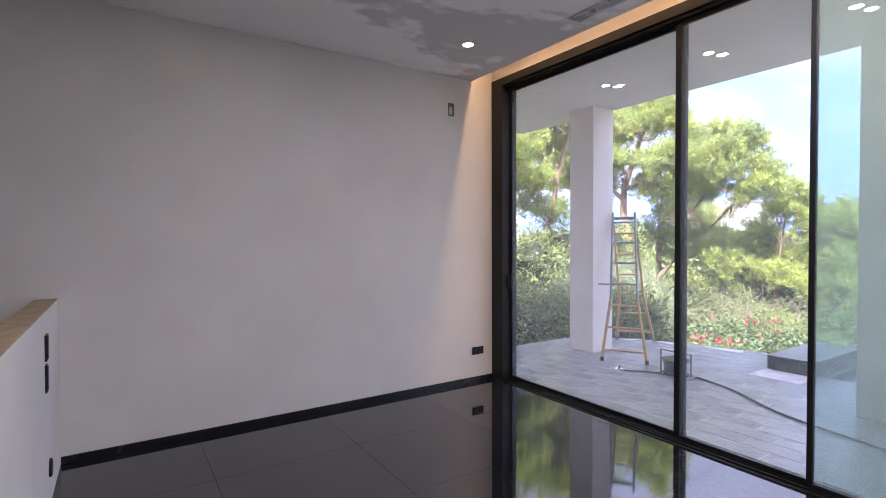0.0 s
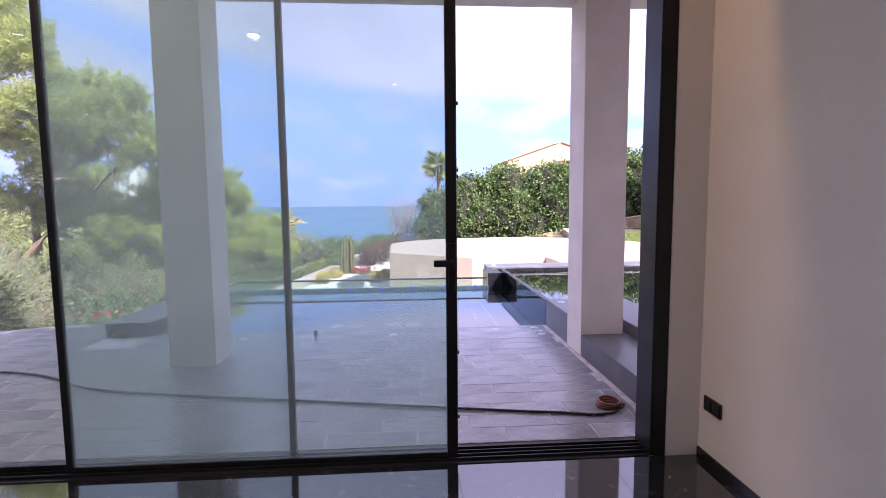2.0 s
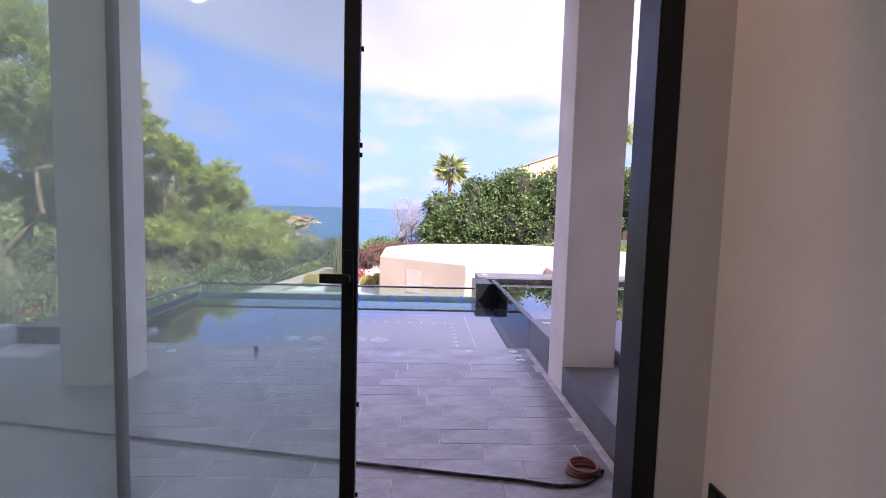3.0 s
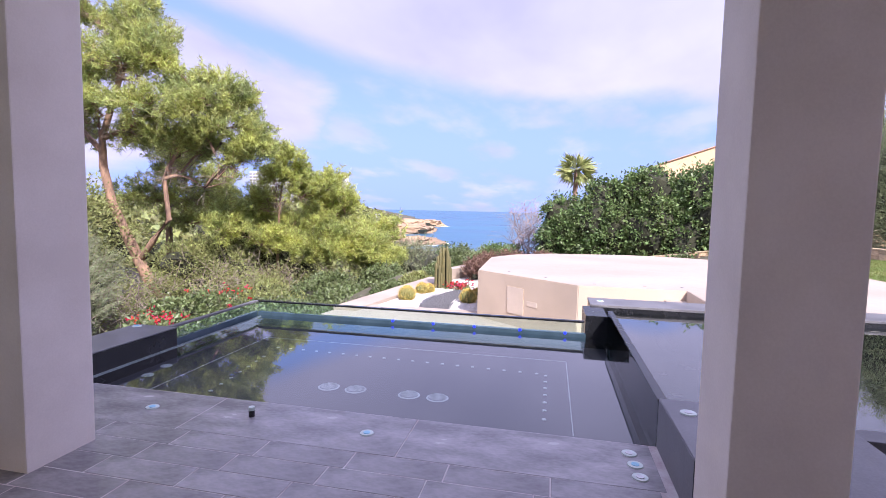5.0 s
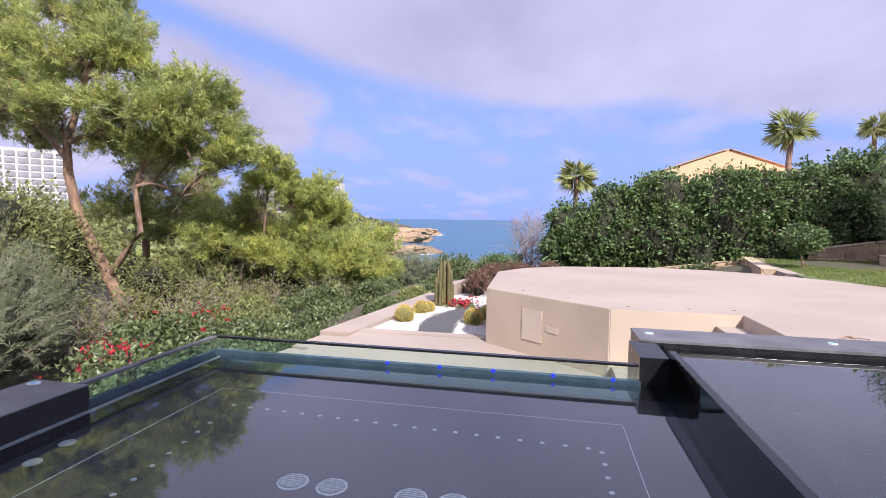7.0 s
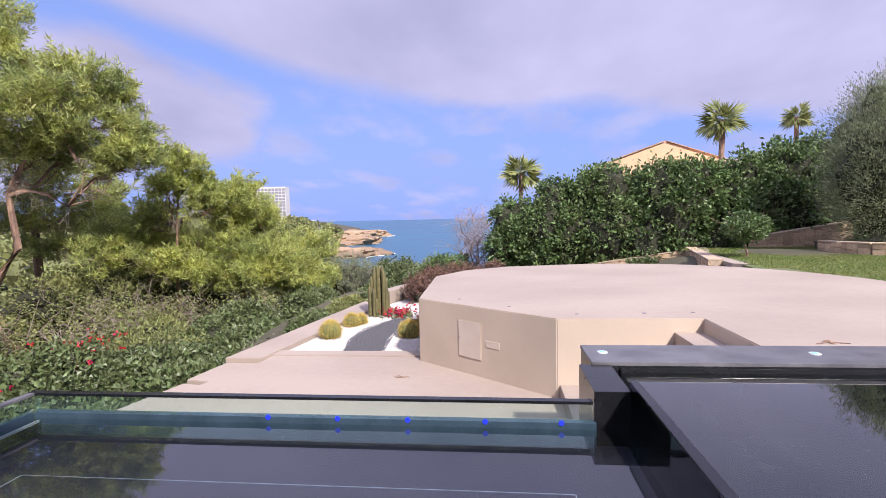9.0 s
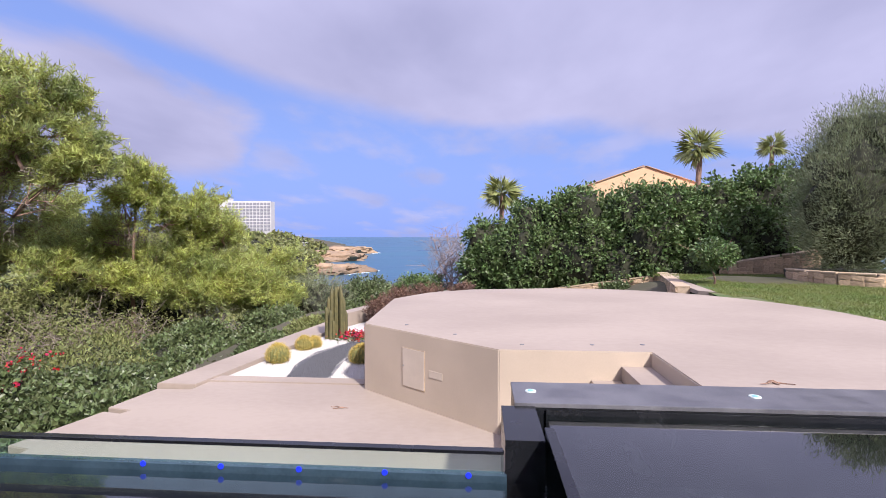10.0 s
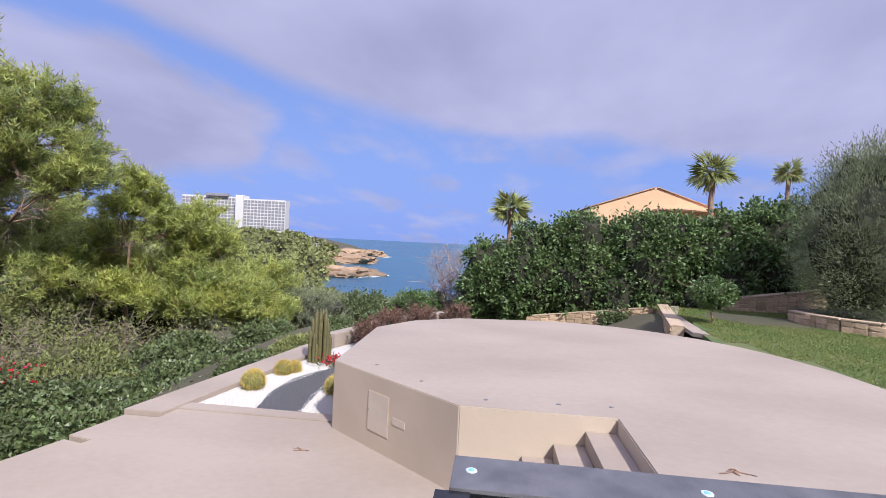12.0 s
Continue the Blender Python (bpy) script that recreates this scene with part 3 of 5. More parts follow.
# ---- lower terrace, platform, bed ----
TZ, PZ = -0.95, 0.115
terrace = structure(obj("lower_terrace", prism([(10.81, -2.2), (11.6, -4.2), (13.6, -4.2), (15.5, -0.2), (15.5, 2.7), (14.87, 2.7), (12.9, 3.3), (10.81, 3.3)], TZ - 0.4, TZ), PAVING), "cream stone lower terrace", "terrace")
plat_out = [(11.86, -8.6), (11.86, -3.98), (13.31, -3.98), (13.31, -2.14), (15.0, -0.05), (18.14, 0.03), (19.34, -0.6), (20.16, -1.65)]
for k in range(9):
    a = radians(5 - 12 * k)
    plat_out.append((15.9 + 4.75 * math.cos(a), -4.2 + 4.4 * math.sin(a)))
platform = structure(obj("platform", prism(plat_out, -1.5, PZ, 0.012), [RENDER, PAVING]), "raised cream rendered platform with pale stone top", "platform")
for p in platform.data.polygons:
    p.material_index = 1 if p.normal.z > 0.5 else 0
for k in range(1, 6):
    tagged(obj("step", box(12.0, 13.306, -3.976 + 0.36 * (k - 1), -3.98 + 0.36 * k, TZ - 0.1, PZ - 0.177 * k, 0.008), PAVING), "cream stone step up to the platform", "step", "platform steps", "structure")

# ---- ground, sea, coast ----
def smooth(a, b, v):
    v = max(0.0, min(1.0, (v - a) / (b - a)))
    return v * v * (3 - 2 * v)


def ground_z(x, y):
    z = -1.08 - 1.3 * smooth(3.2, 7.0, y) + 1.14 * smooth(-6.8, -8.6, y) * smooth(8, 13, x)
    z -= 0.13 * max(0.0, x - 25.0)
    z = max(z, -19.0)
    hill = smooth(0.0, 1.0, (y - (0.205 * x + 6.0)) / (0.16 * x + 16.0))
    z += hill * (min(13.0, 0.085 * max(0, x - 16)) + 0.02 * max(0, y - 20))
    if y > 3.5 or x > 22:
        z += 0.3 * noise.noise(Vector((x * 0.11, y * 0.11, 0))) + 0.01 * min(x, 300) * noise.noise(Vector((x * 0.02, y * 0.02, 5)))
    return z * smooth(-60, 5, x) + (-2.0) * (1 - smooth(-60, 5, x))


xs = [-60, -30, -10] + [4 + 2.0 * k for k in range(32)] + [72, 84, 100, 120, 150, 190, 240, 320, 420, 600, 900]
ys = [-900, -400, -200, -120, -80, -60] + [-46 + 2.0 * k for k in range(52)] + [64, 76, 90, 110, 140, 180, 240, 320, 420, 600, 900]
V = [(x, y, ground_z(x, y)) for x in xs for y in ys]
ny = len(ys)
F = [(i * ny + j, (i + 1) * ny + j, (i + 1) * ny + j + 1, i * ny + j + 1) for i in range(len(xs) - 1) for j in range(ny - 1)]
structure(mesh_np("ground", V, F, SOIL, smooth=True), "dry scrubby hillside soil", "ground")
bm = bmesh.new()
bmesh.ops.create_grid(bm, x_segments=40, y_segments=40, size=4800, matrix=Matrix.Translation((0, 0, -14.5)))
structure(obj("water", bm, SEA), "calm blue open sea", "sea")

# ---- vegetation ----
def pine(name, label, seed, trunk_pts, trunk_r, pads, density=1.0, length=0.18, width=0.016, mat=None, group="pines on the slope", forks=(), dead=10):
    """A pine: trunk, limbs to each pad, clumped twigs with shoots, needle tufts along the shoots, and bare dead twigs below.
    pads: centre, radius, flatness."""
    rng = np.random.default_rng(seed)
    root = empty(name, *trunk_pts[0])
    b = np.array(trunk_pts[0])
    tr = [np.array(p) - b for p in trunk_pts]
    n = len(tr) - 1
    paths = [(tr, [trunk_r * (1 - 0.72 * k / n) for k in range(n + 1)])]
    stems = list(tr[n // 2:])
    for pts, r0 in forks:
        pts = [np.array(p) - b for p in pts]
        paths.append((pts, [r0 * (1 - 0.6 * k / (len(pts) - 1)) for k in range(len(pts))]))
        stems += pts[1:]
    C, D, bare = [], [], []
    for c, r, fl in pads:
        c, r = np.array(c) - b, r * 0.93
        k = min(range(len(stems)), key=lambda i: np.linalg.norm(stems[i] - c) + max(0, stems[i][2] - c[2]) * 2)
        limb = bend(rng, stems[k], c, max(0.03, trunk_r * 0.26), 0.018, 7, 0.2)
        paths.append(limb)
        size = np.array([1, 1, fl]) * r
        nc = max(6, int(9 * r))
        heads = unit(rng.normal(size=(nc, 3)))
        heads[:, 2] = np.abs(heads[:, 2]) * 1.1 - 0.35
        heads = unit(heads) * rng.uniform(0.3, 1.08, (nc, 1)) * size
        for h in heads:
            s0 = np.array(limb[0][rng.integers(3, 8)])
            br = bend(rng, s0, c + h * 0.8, 0.02, 0.009, 4, 0.22)
            paths.append(br)
            out = unit(h / size + np.array([0, 0, 0.35]))
            for _ in range(max(3, int(7 * density))):
                e = c + h + rng.normal(size=3) * 0.23 * math.sqrt(r) * np.array([1, 1, 0.75])
                s1 = np.array(br[0][rng.integers(2, 5)])
                paths.append(bend(rng, s1, e, 0.008, 0.004, 3, 0.15))
                for _ in range(3):
                    d = unit(out * 0.8 + np.array([0, 0, 0.45]) + rng.normal(size=3) * 0.55)
                    L = rng.uniform(0.18, 0.42)
                    st = e + rng.normal(size=3) * 0.12
                    for q in np.linspace(0.15, 1, 5):
                        C.append(st + d * L * q)
                        D.append(d)
        for _ in range(dead):
            s0 = np.array(limb[0][rng.integers(1, 7)])
            d = unit(rng.normal(size=3) * np.array([1, 1, 0.45]) + np.array([0, 0, -0.25]))
            e = s0 + d * rng.uniform(0.4, 1.1) * r
            p, rr = bend(rng, s0, e, 0.009, 0.003, 4, 0.3)
            bare.append((p, rr))
            for _ in range(3):
                q = np.array(p[rng.integers(1, 4)])
                bare.append(bend(rng, q, q + (d + rng.normal(size=3) * 0.6) * 0.3, 0.005, 0.002, 2, 0.2))
    V, F = tubes(paths, 6)
    mesh_np("trunk", V, F, BARK, root, True)
    if bare:
        V, F = tubes(bare, 4)
        dt = mesh_np("deadwood", V, F, TWIG, root)
        dt["label"], dt["kind"] = "grey leafless dead twigs", "stuff"
    v, f = needles(rng, np.array(C), np.array(D), 6, length, width)
    mesh_np("crown", v, f, mat or NEEDLE, root)
    return tagged(root, label, "tree", group)


def spray_bush(name, label, seed, centre, size, shoots, mat, blade=0.10, width=0.006, reach=0.55, group="slope scrub"):
    """A feathery shrub: upright shoots spreading from a dark core painted as shade, each lined with thin blades."""
    rng = np.random.default_rng(seed)
    size = np.array(size)
    root = empty(name, centre[0], centre[1], centre[2] - size[2])
    off = np.array([0, 0, size[2]])
    part("shade_core", blob(rng, off, size * 0.68, 0.5, 3, seed), SHADE, root)
    lobes = unit(rng.normal(size=(16, 3))) * 0.42 * size
    C, D, stems = [], [], []
    for k in range(shoots):
        d = unit(rng.normal(size=3))
        d[2] = d[2] * 0.8 + 0.25
        d = unit(d)
        st = off + lobes[rng.integers(0, 16)] + d * size * rng.uniform(0.38, 0.55)
        w = unit(d + np.array([0, 0, 0.75]) + rng.normal(size=3) * 0.28)
        L = reach * rng.uniform(0.5, 1.2)
        stems.append(([st, st + w * L], [0.006, 0.002]))
        q = np.linspace(0.1, 1, 11)[:, None]
        C.append(st + w * L * q + rng.normal(size=(11, 3)) * 0.012)
        D.append(np.repeat(w[None], 11, 0))
    V, F = tubes(stems, 4)
    mesh_np("stem", V, F, TWIG, root)["kind"] = "stuff"
    v, f = needles(rng, np.concatenate(C), np.concatenate(D), 5, blade, width)
    mesh_np("foliage", v, f, mat, root)
    return tagged(root, label, "shrub", group)


def dry_shrub(seed, x, y, z, r, h):
    """A tangle of bare grey-brown stems with a few withered leaves."""
    rng = np.random.default_rng(seed)
    root = empty("dry_shrub", x, y, z)
    paths, tips = [], []
    for k in range(26):
        a = rng.uniform(0, 6.283)
        tip = np.array([math.cos(a), math.sin(a), 0]) * r * rng.uniform(0.2, 1.0) + np.array([0, 0, h * rng.uniform(0.45, 1.0)])
        p, rr = bend(rng, rng.normal(size=3) * np.array([0.15, 0.15, 0]), tip, 0.02, 0.006, 6, 0.3)
        paths.append((p, rr))
        for j in range(7):
            q = np.array(p[rng.integers(2, 6)])
            e = q + rng.normal(size=3) * np.array([0.4, 0.4, 0.25]) + np.array([0, 0, 0.12])
            paths.append(bend(rng, q, e, 0.007, 0.002, 3, 0.25))
            tips.append(e)
    V, F = tubes(paths, 4)
    mesh_np("stem", V, F, TWIG, root)
    t = np.repeat(np.array(tips), 9, 0)
    v, f = leaves(rng, t + rng.normal(size=t.shape) * 0.13, 0.085, 0.022)
    mesh_np("foliage", v, f, LEAF_SCRUB, root)
    return tagged(root, "dry tangled grey-brown shrub with sparse leaves", "shrub", "dry shrubs")


def bush(name, label, seed, centre, size, n, leaf, width, mat, lumps=7, category="shrub", core=0.66, up=0.0, boxy=0.0, group="", clump=46):
    """A dense bush: an uneven core in shade colour under a shell of many leaves in clumps."""
    rng = np.random.default_rng(seed)
    root = empty(name, centre[0], centre[1], centre[2] - size[2])
    off = np.array([0, 0, size[2]])
    size = np.array(size)
    dirs = unit(rng.normal(size=(lumps, 3)))
    lc = dirs * (np.array([0.55, 0.55, 0.5]) + boxy * 0.25) * size
    lr = rng.uniform(0.36, 0.6, lumps)
    lc = np.concatenate([lc, [[0, 0, 0]], [[0, 0, -0.35 * size[2]]]])
    lr = np.append(lr, [0.74, 0.74])
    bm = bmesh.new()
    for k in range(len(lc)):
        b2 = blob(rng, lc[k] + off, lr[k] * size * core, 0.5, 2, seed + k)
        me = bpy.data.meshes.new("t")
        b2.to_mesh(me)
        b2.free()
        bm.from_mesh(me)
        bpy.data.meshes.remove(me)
    part("shade_core", bm, SHADE, root)
    clumps = clump * len(lc)
    cp = rng.integers(0, len(lc), clumps)
    cd = unit(rng.normal(size=(clumps, 3)))
    cpos = lc[cp] + cd * (lr[cp, None] * size) * rng.uniform(0.82, 1.12, (clumps, 1))
    pick = rng.integers(0, clumps, n)
    pos = cpos[pick] + rng.normal(size=(n, 3)) * 0.072 * size.mean() + off
    lean = unit(cd[pick] + np.array([0, 0, up]))
    v, f = leaves(rng, pos, leaf, width, lean, 0.8 + up)
    mesh_np("foliage", v, f, mat, root)
    return tagged(root, label, category, group)


pine("pine_tree", "tall leaning pine with reddish trunk and open crown", 3,
     [(19.29, 11.35, -3.0), (19.18, 11.77, -2.06), (19.07, 12.54, -1.16), (18.85, 13.0, 0.1), (18.52, 13.33, 1.33), (18.3, 13.44, 2.68), (18.19, 13.33, 3.6), (18.3, 12.67, 5.58), (18.63, 12.12, 7.12)], 0.27,
     [((18.85, 16.85, 5.36), 1.0, 0.6), ((18.41, 15.53, 6.35), 1.1, 0.7), ((18.85, 14.32, 7.67), 1.05, 0.8), ((19.07, 12.78, 7.89), 1.0, 0.8), ((17.97, 12.45, 6.02), 1.15, 0.7), ((18.41, 11.24, 5.91), 1.1, 0.75),
      ((18.85, 10.36, 5.4), 0.8, 0.7), ((19.07, 9.48, 5.1), 0.75, 0.75), ((19.29, 8.99, 4.15), 0.7, 0.75), ((19.51, 8.71, 2.94), 0.75, 0.7), ((18.19, 9.81, 4.48), 0.95, 0.7), ((17.75, 11.02, 4.37), 1.05, 0.6),
      ((17.75, 13.0, 4.59), 1.1, 0.55), ((18.41, 15.64, 4.81), 1.1, 0.55), ((19.0, 12.2, 7.1), 0.8, 0.8), ((19.51, 12.45, 6.79), 0.9, 0.7), ((18.19, 14.43, 5.58), 1.0, 0.6), ((19.62, 10.36, 3.38), 0.7, 0.6), ((19.2, 19.785, 4.557), 0.9, 0.6), ((19.0, 17.304, 4.43), 1.0, 0.6), ((18.6, 15.238, 3.819), 0.9, 0.6), ((18.2, 11.985, 3.668), 0.9, 0.6), ((18.6, 10.72, 3.402), 0.9, 0.6), ((18.4, 9.667, 3.63), 0.9, 0.6), ((19.4, 19.247, 6.294), 1.0, 0.6), ((19.4, 17.484, 7.996), 1.0, 0.6), ((19.6, 9.2, 4.75), 0.6, 0.6), ((19.4, 8.4, 3.4), 0.5, 0.6)],
     1.15,
     forks=[([(19.01, 12.73, -0.58), (18.63, 11.79, 0.19), (18.41, 10.97, 0.93), (18.3, 11.02, 2.28), (18.52, 10.36, 3.82), (18.85, 9.92, 4.92)], 0.12),
            ([(18.24, 13.39, 3.16), (18.19, 14.43, 4.15), (18.41, 15.75, 4.92)], 0.10), ([(18.19, 13.33, 3.6), (18.08, 12.12, 3.93), (17.97, 10.69, 4.48)], 0.10)], dead=22)
pine("pine_tree", "tall pine with crooked pale trunk behind the terrace", 5,
     [(13.9, 13.6, -2.4), (13.6, 13.3, 0.5), (13.5, 13.1, 1.5), (13.5, 12.6, 3.9), (13.5, 12.1, 5.2), (13.4, 12.5, 6.3)], 0.17,
     [((13.2, 12.8, 6.5), 1.3, 0.7), ((12.4, 12.2, 5.6), 1.1, 0.6), ((13.8, 13.9, 4.9), 1.2, 0.6), ((12.0, 13.6, 4.3), 1.2, 0.6), ((11.6, 12.0, 3.4), 1.0, 0.6), ((10.5, 12.8, 4.9), 1.3, 0.7), ((13.4, 13.6, 2.6), 1.0, 0.6), ((14.2, 12.6, 5.9), 0.9, 0.7)], 1.0, dead=26)
pine("pine_tree", "pine beside the house terrace", 6,
     [(8.6, 13.0, -2.3), (8.5, 13.0, 1.0), (8.8, 12.6, 5.0)], 0.2,
     [((8.8, 12.4, 5.6), 1.6, 0.7), ((7.6, 11.6, 4.4), 1.5, 0.6), ((9.6, 11.4, 3.6), 1.4, 0.6), ((8.2, 11.0, 2.4), 1.4, 0.6), ((6.4, 12.4, 3.4), 1.5, 0.6), ((9.8, 13.2, 4.6), 1.4, 0.6)], 1.0)
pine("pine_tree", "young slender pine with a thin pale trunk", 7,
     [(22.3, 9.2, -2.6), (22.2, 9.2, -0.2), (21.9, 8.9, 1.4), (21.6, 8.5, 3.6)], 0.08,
     [((21.6, 8.5, 3.3), 0.4, 1.1), ((21.3, 8.8, 2.7), 0.4, 0.8), ((21.9, 8.2, 2.5), 0.45, 0.8), ((22.2, 7.9, 1.9), 0.5, 0.7), ((21.8, 9.5, 1.7), 0.55, 0.7), ((22.4, 9.7, 0.9), 0.8, 0.7), ((21.6, 10.3, 1.3), 0.9, 0.7), ((22.8, 8.7, 0.2), 0.8, 0.7), ((21.2, 9.6, 0.0), 0.8, 0.7), ((20.4, 10.2, 0.5), 0.9, 0.7)], 1.0, mat=NEEDLE_LIT, dead=18)
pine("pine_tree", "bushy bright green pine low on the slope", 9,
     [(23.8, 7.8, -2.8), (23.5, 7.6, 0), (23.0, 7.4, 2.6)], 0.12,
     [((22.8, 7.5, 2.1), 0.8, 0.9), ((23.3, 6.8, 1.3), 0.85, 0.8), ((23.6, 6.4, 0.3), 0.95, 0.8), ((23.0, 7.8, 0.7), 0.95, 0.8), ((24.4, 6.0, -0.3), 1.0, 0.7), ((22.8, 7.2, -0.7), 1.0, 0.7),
      ((24.2, 7.2, 1.5), 0.8, 0.8), ((25.6, 6.2, 0.1), 0.95, 0.8), ((26.2, 6.6, -0.7), 1.0, 0.8), ((22.2, 8.4, -0.3), 0.9, 0.7), ((22.9, 6.4, -0.4), 0.8, 0.7), ((23.6, 5.9, -0.9), 0.8, 0.7), ((25.0, 5.5, -1.0), 0.8, 0.7)], 1.35, mat=NEEDLE_LIT, dead=6)
pine("pine_tree", "dense pine further back in the grove", 11,
     [(22.5, 14.5, -2.5), (22.3, 14.4, 1.5), (22.0, 14.0, 4.0)], 0.2,
     [((22.0, 13.6, 3.6), 1.3, 0.7), ((21.4, 12.6, 2.5), 1.2, 0.7), ((22.8, 12.4, 1.6), 1.2, 0.7), ((20.6, 13.8, 1.6), 1.3, 0.7), ((23.6, 13.4, 2.2), 1.2, 0.7), ((21.6, 12.2, 0.8), 1.1, 0.7), ((24.8, 12.2, 0.6), 1.3, 0.7)], 1.0, dead=16)
for k, (x, y, z, r, h) in enumerate(((19.4, 10.4, -2.5, 1.2, 2.6), (20.6, 9.3, -2.5, 1.2, 2.4), (21.4, 8.4, -2.5, 1.1, 2.1), (19.0, 9.0, -2.4, 1.1, 1.9), (16.6, 10.6, -2.5, 1.0, 2.0), (17.6, 8.6, -2.3, 0.9, 1.5), (15.6, 11.6, -2.5, 1.1, 2.6), (22.6, 7.0, -2.4, 0.9, 1.5))):
    dry_shrub(300 + k, x, y, z, r, h)
scrub = [((13.2, 9.9, -0.5), (1.5, 1.6, 1.7), 2), ((11.2, 8.6, -0.6), (1.8, 1.8, 1.6), 2), ((15.6, 7.6, -1.9), (1.7, 1.5, 0.9), 1), ((18.4, 7.6, -1.9), (2.0, 1.6, 1.0), 0), ((20.5, 11.5, -1.2), (2.4, 2.0, 1.5), 0),
         ((20.8, 6.6, -2.0), (1.8, 1.4, 0.9), 1), ((23.4, 5.3, -1.8), (2.0, 1.3, 0.8), 1), ((12.4, 5.9, -1.9), (1.6, 1.3, 0.8), 1), ((9.2, 7.2, -0.9), (1.6, 1.4, 1.3), 0), ((27.4, 4.9, -1.4), (2.2, 1.7, 1.3), 2),
         ((17.0, 13.8, -0.2), (2.6, 2.2, 2.2), 0), ((24.5, 10.5, -0.6), (2.8, 2.4, 1.8), 0), ((6.9, 8.4, -0.6), (1.7, 1.6, 1.7), 0), ((14.0, 12.0, 0.2), (2.2, 2.0, 2.2), 0), ((16.8, 6.2, -2.0), (1.6, 1.2, 0.7), 1),
         ((19.6, 5.2, -1.9), (1.7, 1.0, 0.7), 1), ((10.2, 10.8, 0.2), (2.0, 1.8, 2.0), 0), ((30.5, 3.6, -1.6), (2.0, 1.6, 1.1), 1), ((33.0, 1.6, -2.0), (2.2, 1.8, 1.2), 0), ((12.2, 4.7, -2.1), (1.5, 0.8, 0.8), 1), ((14.6, 4.7, -2.0), (1.6, 0.9, 0.8), 1), ((17.2, 4.3, -1.9), (1.6, 0.9, 0.7), 1), ((22.0, 3.7, -1.8), (1.7, 0.9, 0.7), 1), ((25.0, 3.2, -1.7), (1.7, 1.1, 0.8), 1), ((15.6, 4.0, -1.75), (1.3, 0.6, 0.65), 1), ((17.8, 3.65, -1.75), (1.3, 0.6, 0.65), 1), ((19.9, 3.25, -1.7), (1.3, 0.6, 0.6), 1), ((21.8, 2.7, -1.6), (1.2, 0.6, 0.6), 1), ((23.8, 1.9, -1.5), (1.3, 0.7, 0.6), 1), ((18.6, 3.3, -1.32), (1.2, 0.42, 0.42), 1), ((20.6, 3.0, -1.26), (1.2, 0.45, 0.42), 0), ((22.5, 2.35, -1.2), (1.2, 0.5, 0.45), 1), ((24.3, 1.5, -1.15), (1.2, 0.6, 0.5), 1)]
for k, (c, s, kind) in enumerate(scrub):
    mat, leaf, wid, lab = [(LEAF_SCRUB, 0.13, 0.026, "dense olive-green scrub bush on the slope"), (LEAF_IVY, 0.11, 0.042, "low broad-leaved ivy thicket on the slope"), (LEAF_OLIVE, 0.13, 0.010, "feathery grey-green rosemary-like bush")][kind]
    if kind == 2:
        spray_bush("scrub_bush", lab, 20 + k, c, s, int(260 * s[0] * s[2]), LEAF_OLIVE)
        continue
    bush("scrub_bush", lab, 20 + k, c, s, 24000 if kind == 1 else 19000, leaf, wid, mat, 8, up=0.2, group="slope scrub", clump=90 if kind == 1 else 60)

# red flowers in the scrub
rng = np.random.default_rng(91)
for c in ((13.3, 6.9, -1.2), (16.4, 7.6, -1.2)):
    e = empty("flower_clump", *c)
    pts = rng.normal(size=(38, 3)) * np.array([0.42, 0.42, 0.14])
    pts = np.repeat(pts, 4, 0) + rng.normal(size=(152, 3)) * 0.025
    v, f = leaves(rng, pts, 0.075, 0.03)
    mesh_np("bloom", v, f, RED, e)["kind"] = "stuff"
    v, f = leaves(rng, rng.normal(size=(500, 3)) * np.array([0.5, 0.5, 0.2]) - np.array([0, 0, 0.18]), 0.12, 0.035)
    mesh_np("foliage", v, f, LEAF_IVY, e)["kind"] = "stuff"
    paths = [bend(rng, (0.3 * rng.normal(), 0.3 * rng.normal(), -1.4), 0.4 * rng.normal(size=3) * np.array([1, 1, 0.3]), 0.012, 0.004) for _ in range(12)]
    V, F = tubes(paths, 5)
    mesh_np("stem", V, F, TWIG, e)
    tagged(e, "scarlet bougainvillea blooms among green leaves", "flowers", "red flowers")

# clipped hedge
hp = [((30.0, -2.6, 0.15), (1.1, 1.35, 1.8)), ((29.6, -4.4, 0.6), (1.2, 1.6, 2.2)), ((29.15, -6.1, 0.75), (1.25, 1.7, 2.4)), ((28.7, -7.9, 0.85), (1.3, 1.7, 2.45)), ((28.2, -9.7, 0.95), (1.3, 1.8, 2.5)), ((28.1, -11.5, 1.0), (1.25, 1.8, 2.55)), ((28.3, -13.4, 1.15), (1.25, 1.9, 2.7)), ((28.5, -15.4, 1.3), (1.3, 2.0, 2.8))]
for k, (c, s) in enumerate(hp):
    bush("hedge_bush", "tall dense dark green clipped hedge shrub", 50 + k, c, s, 30000, 0.18, 0.05, LEAF_HEDGE, 22, "hedge", core=0.78, boxy=0.7, group="garden hedge")
bush("olive_tree", "large grey-green feathery olive shrub on the lawn", 70, (23.7, -14.0, 2.95), (2.0, 2.25, 2.75), 85000, 0.15, 0.010, LEAF_OLIVE, 26, "shrub", up=0.8, core=0.66, clump=70)
bush("hedge_bush", "green shrub below the hedge end", 71, (31.5, 0.9, -1.3), (1.3, 1.4, 1.0), 9000, 0.13, 0.04, LEAF_HEDGE, 8, "hedge")
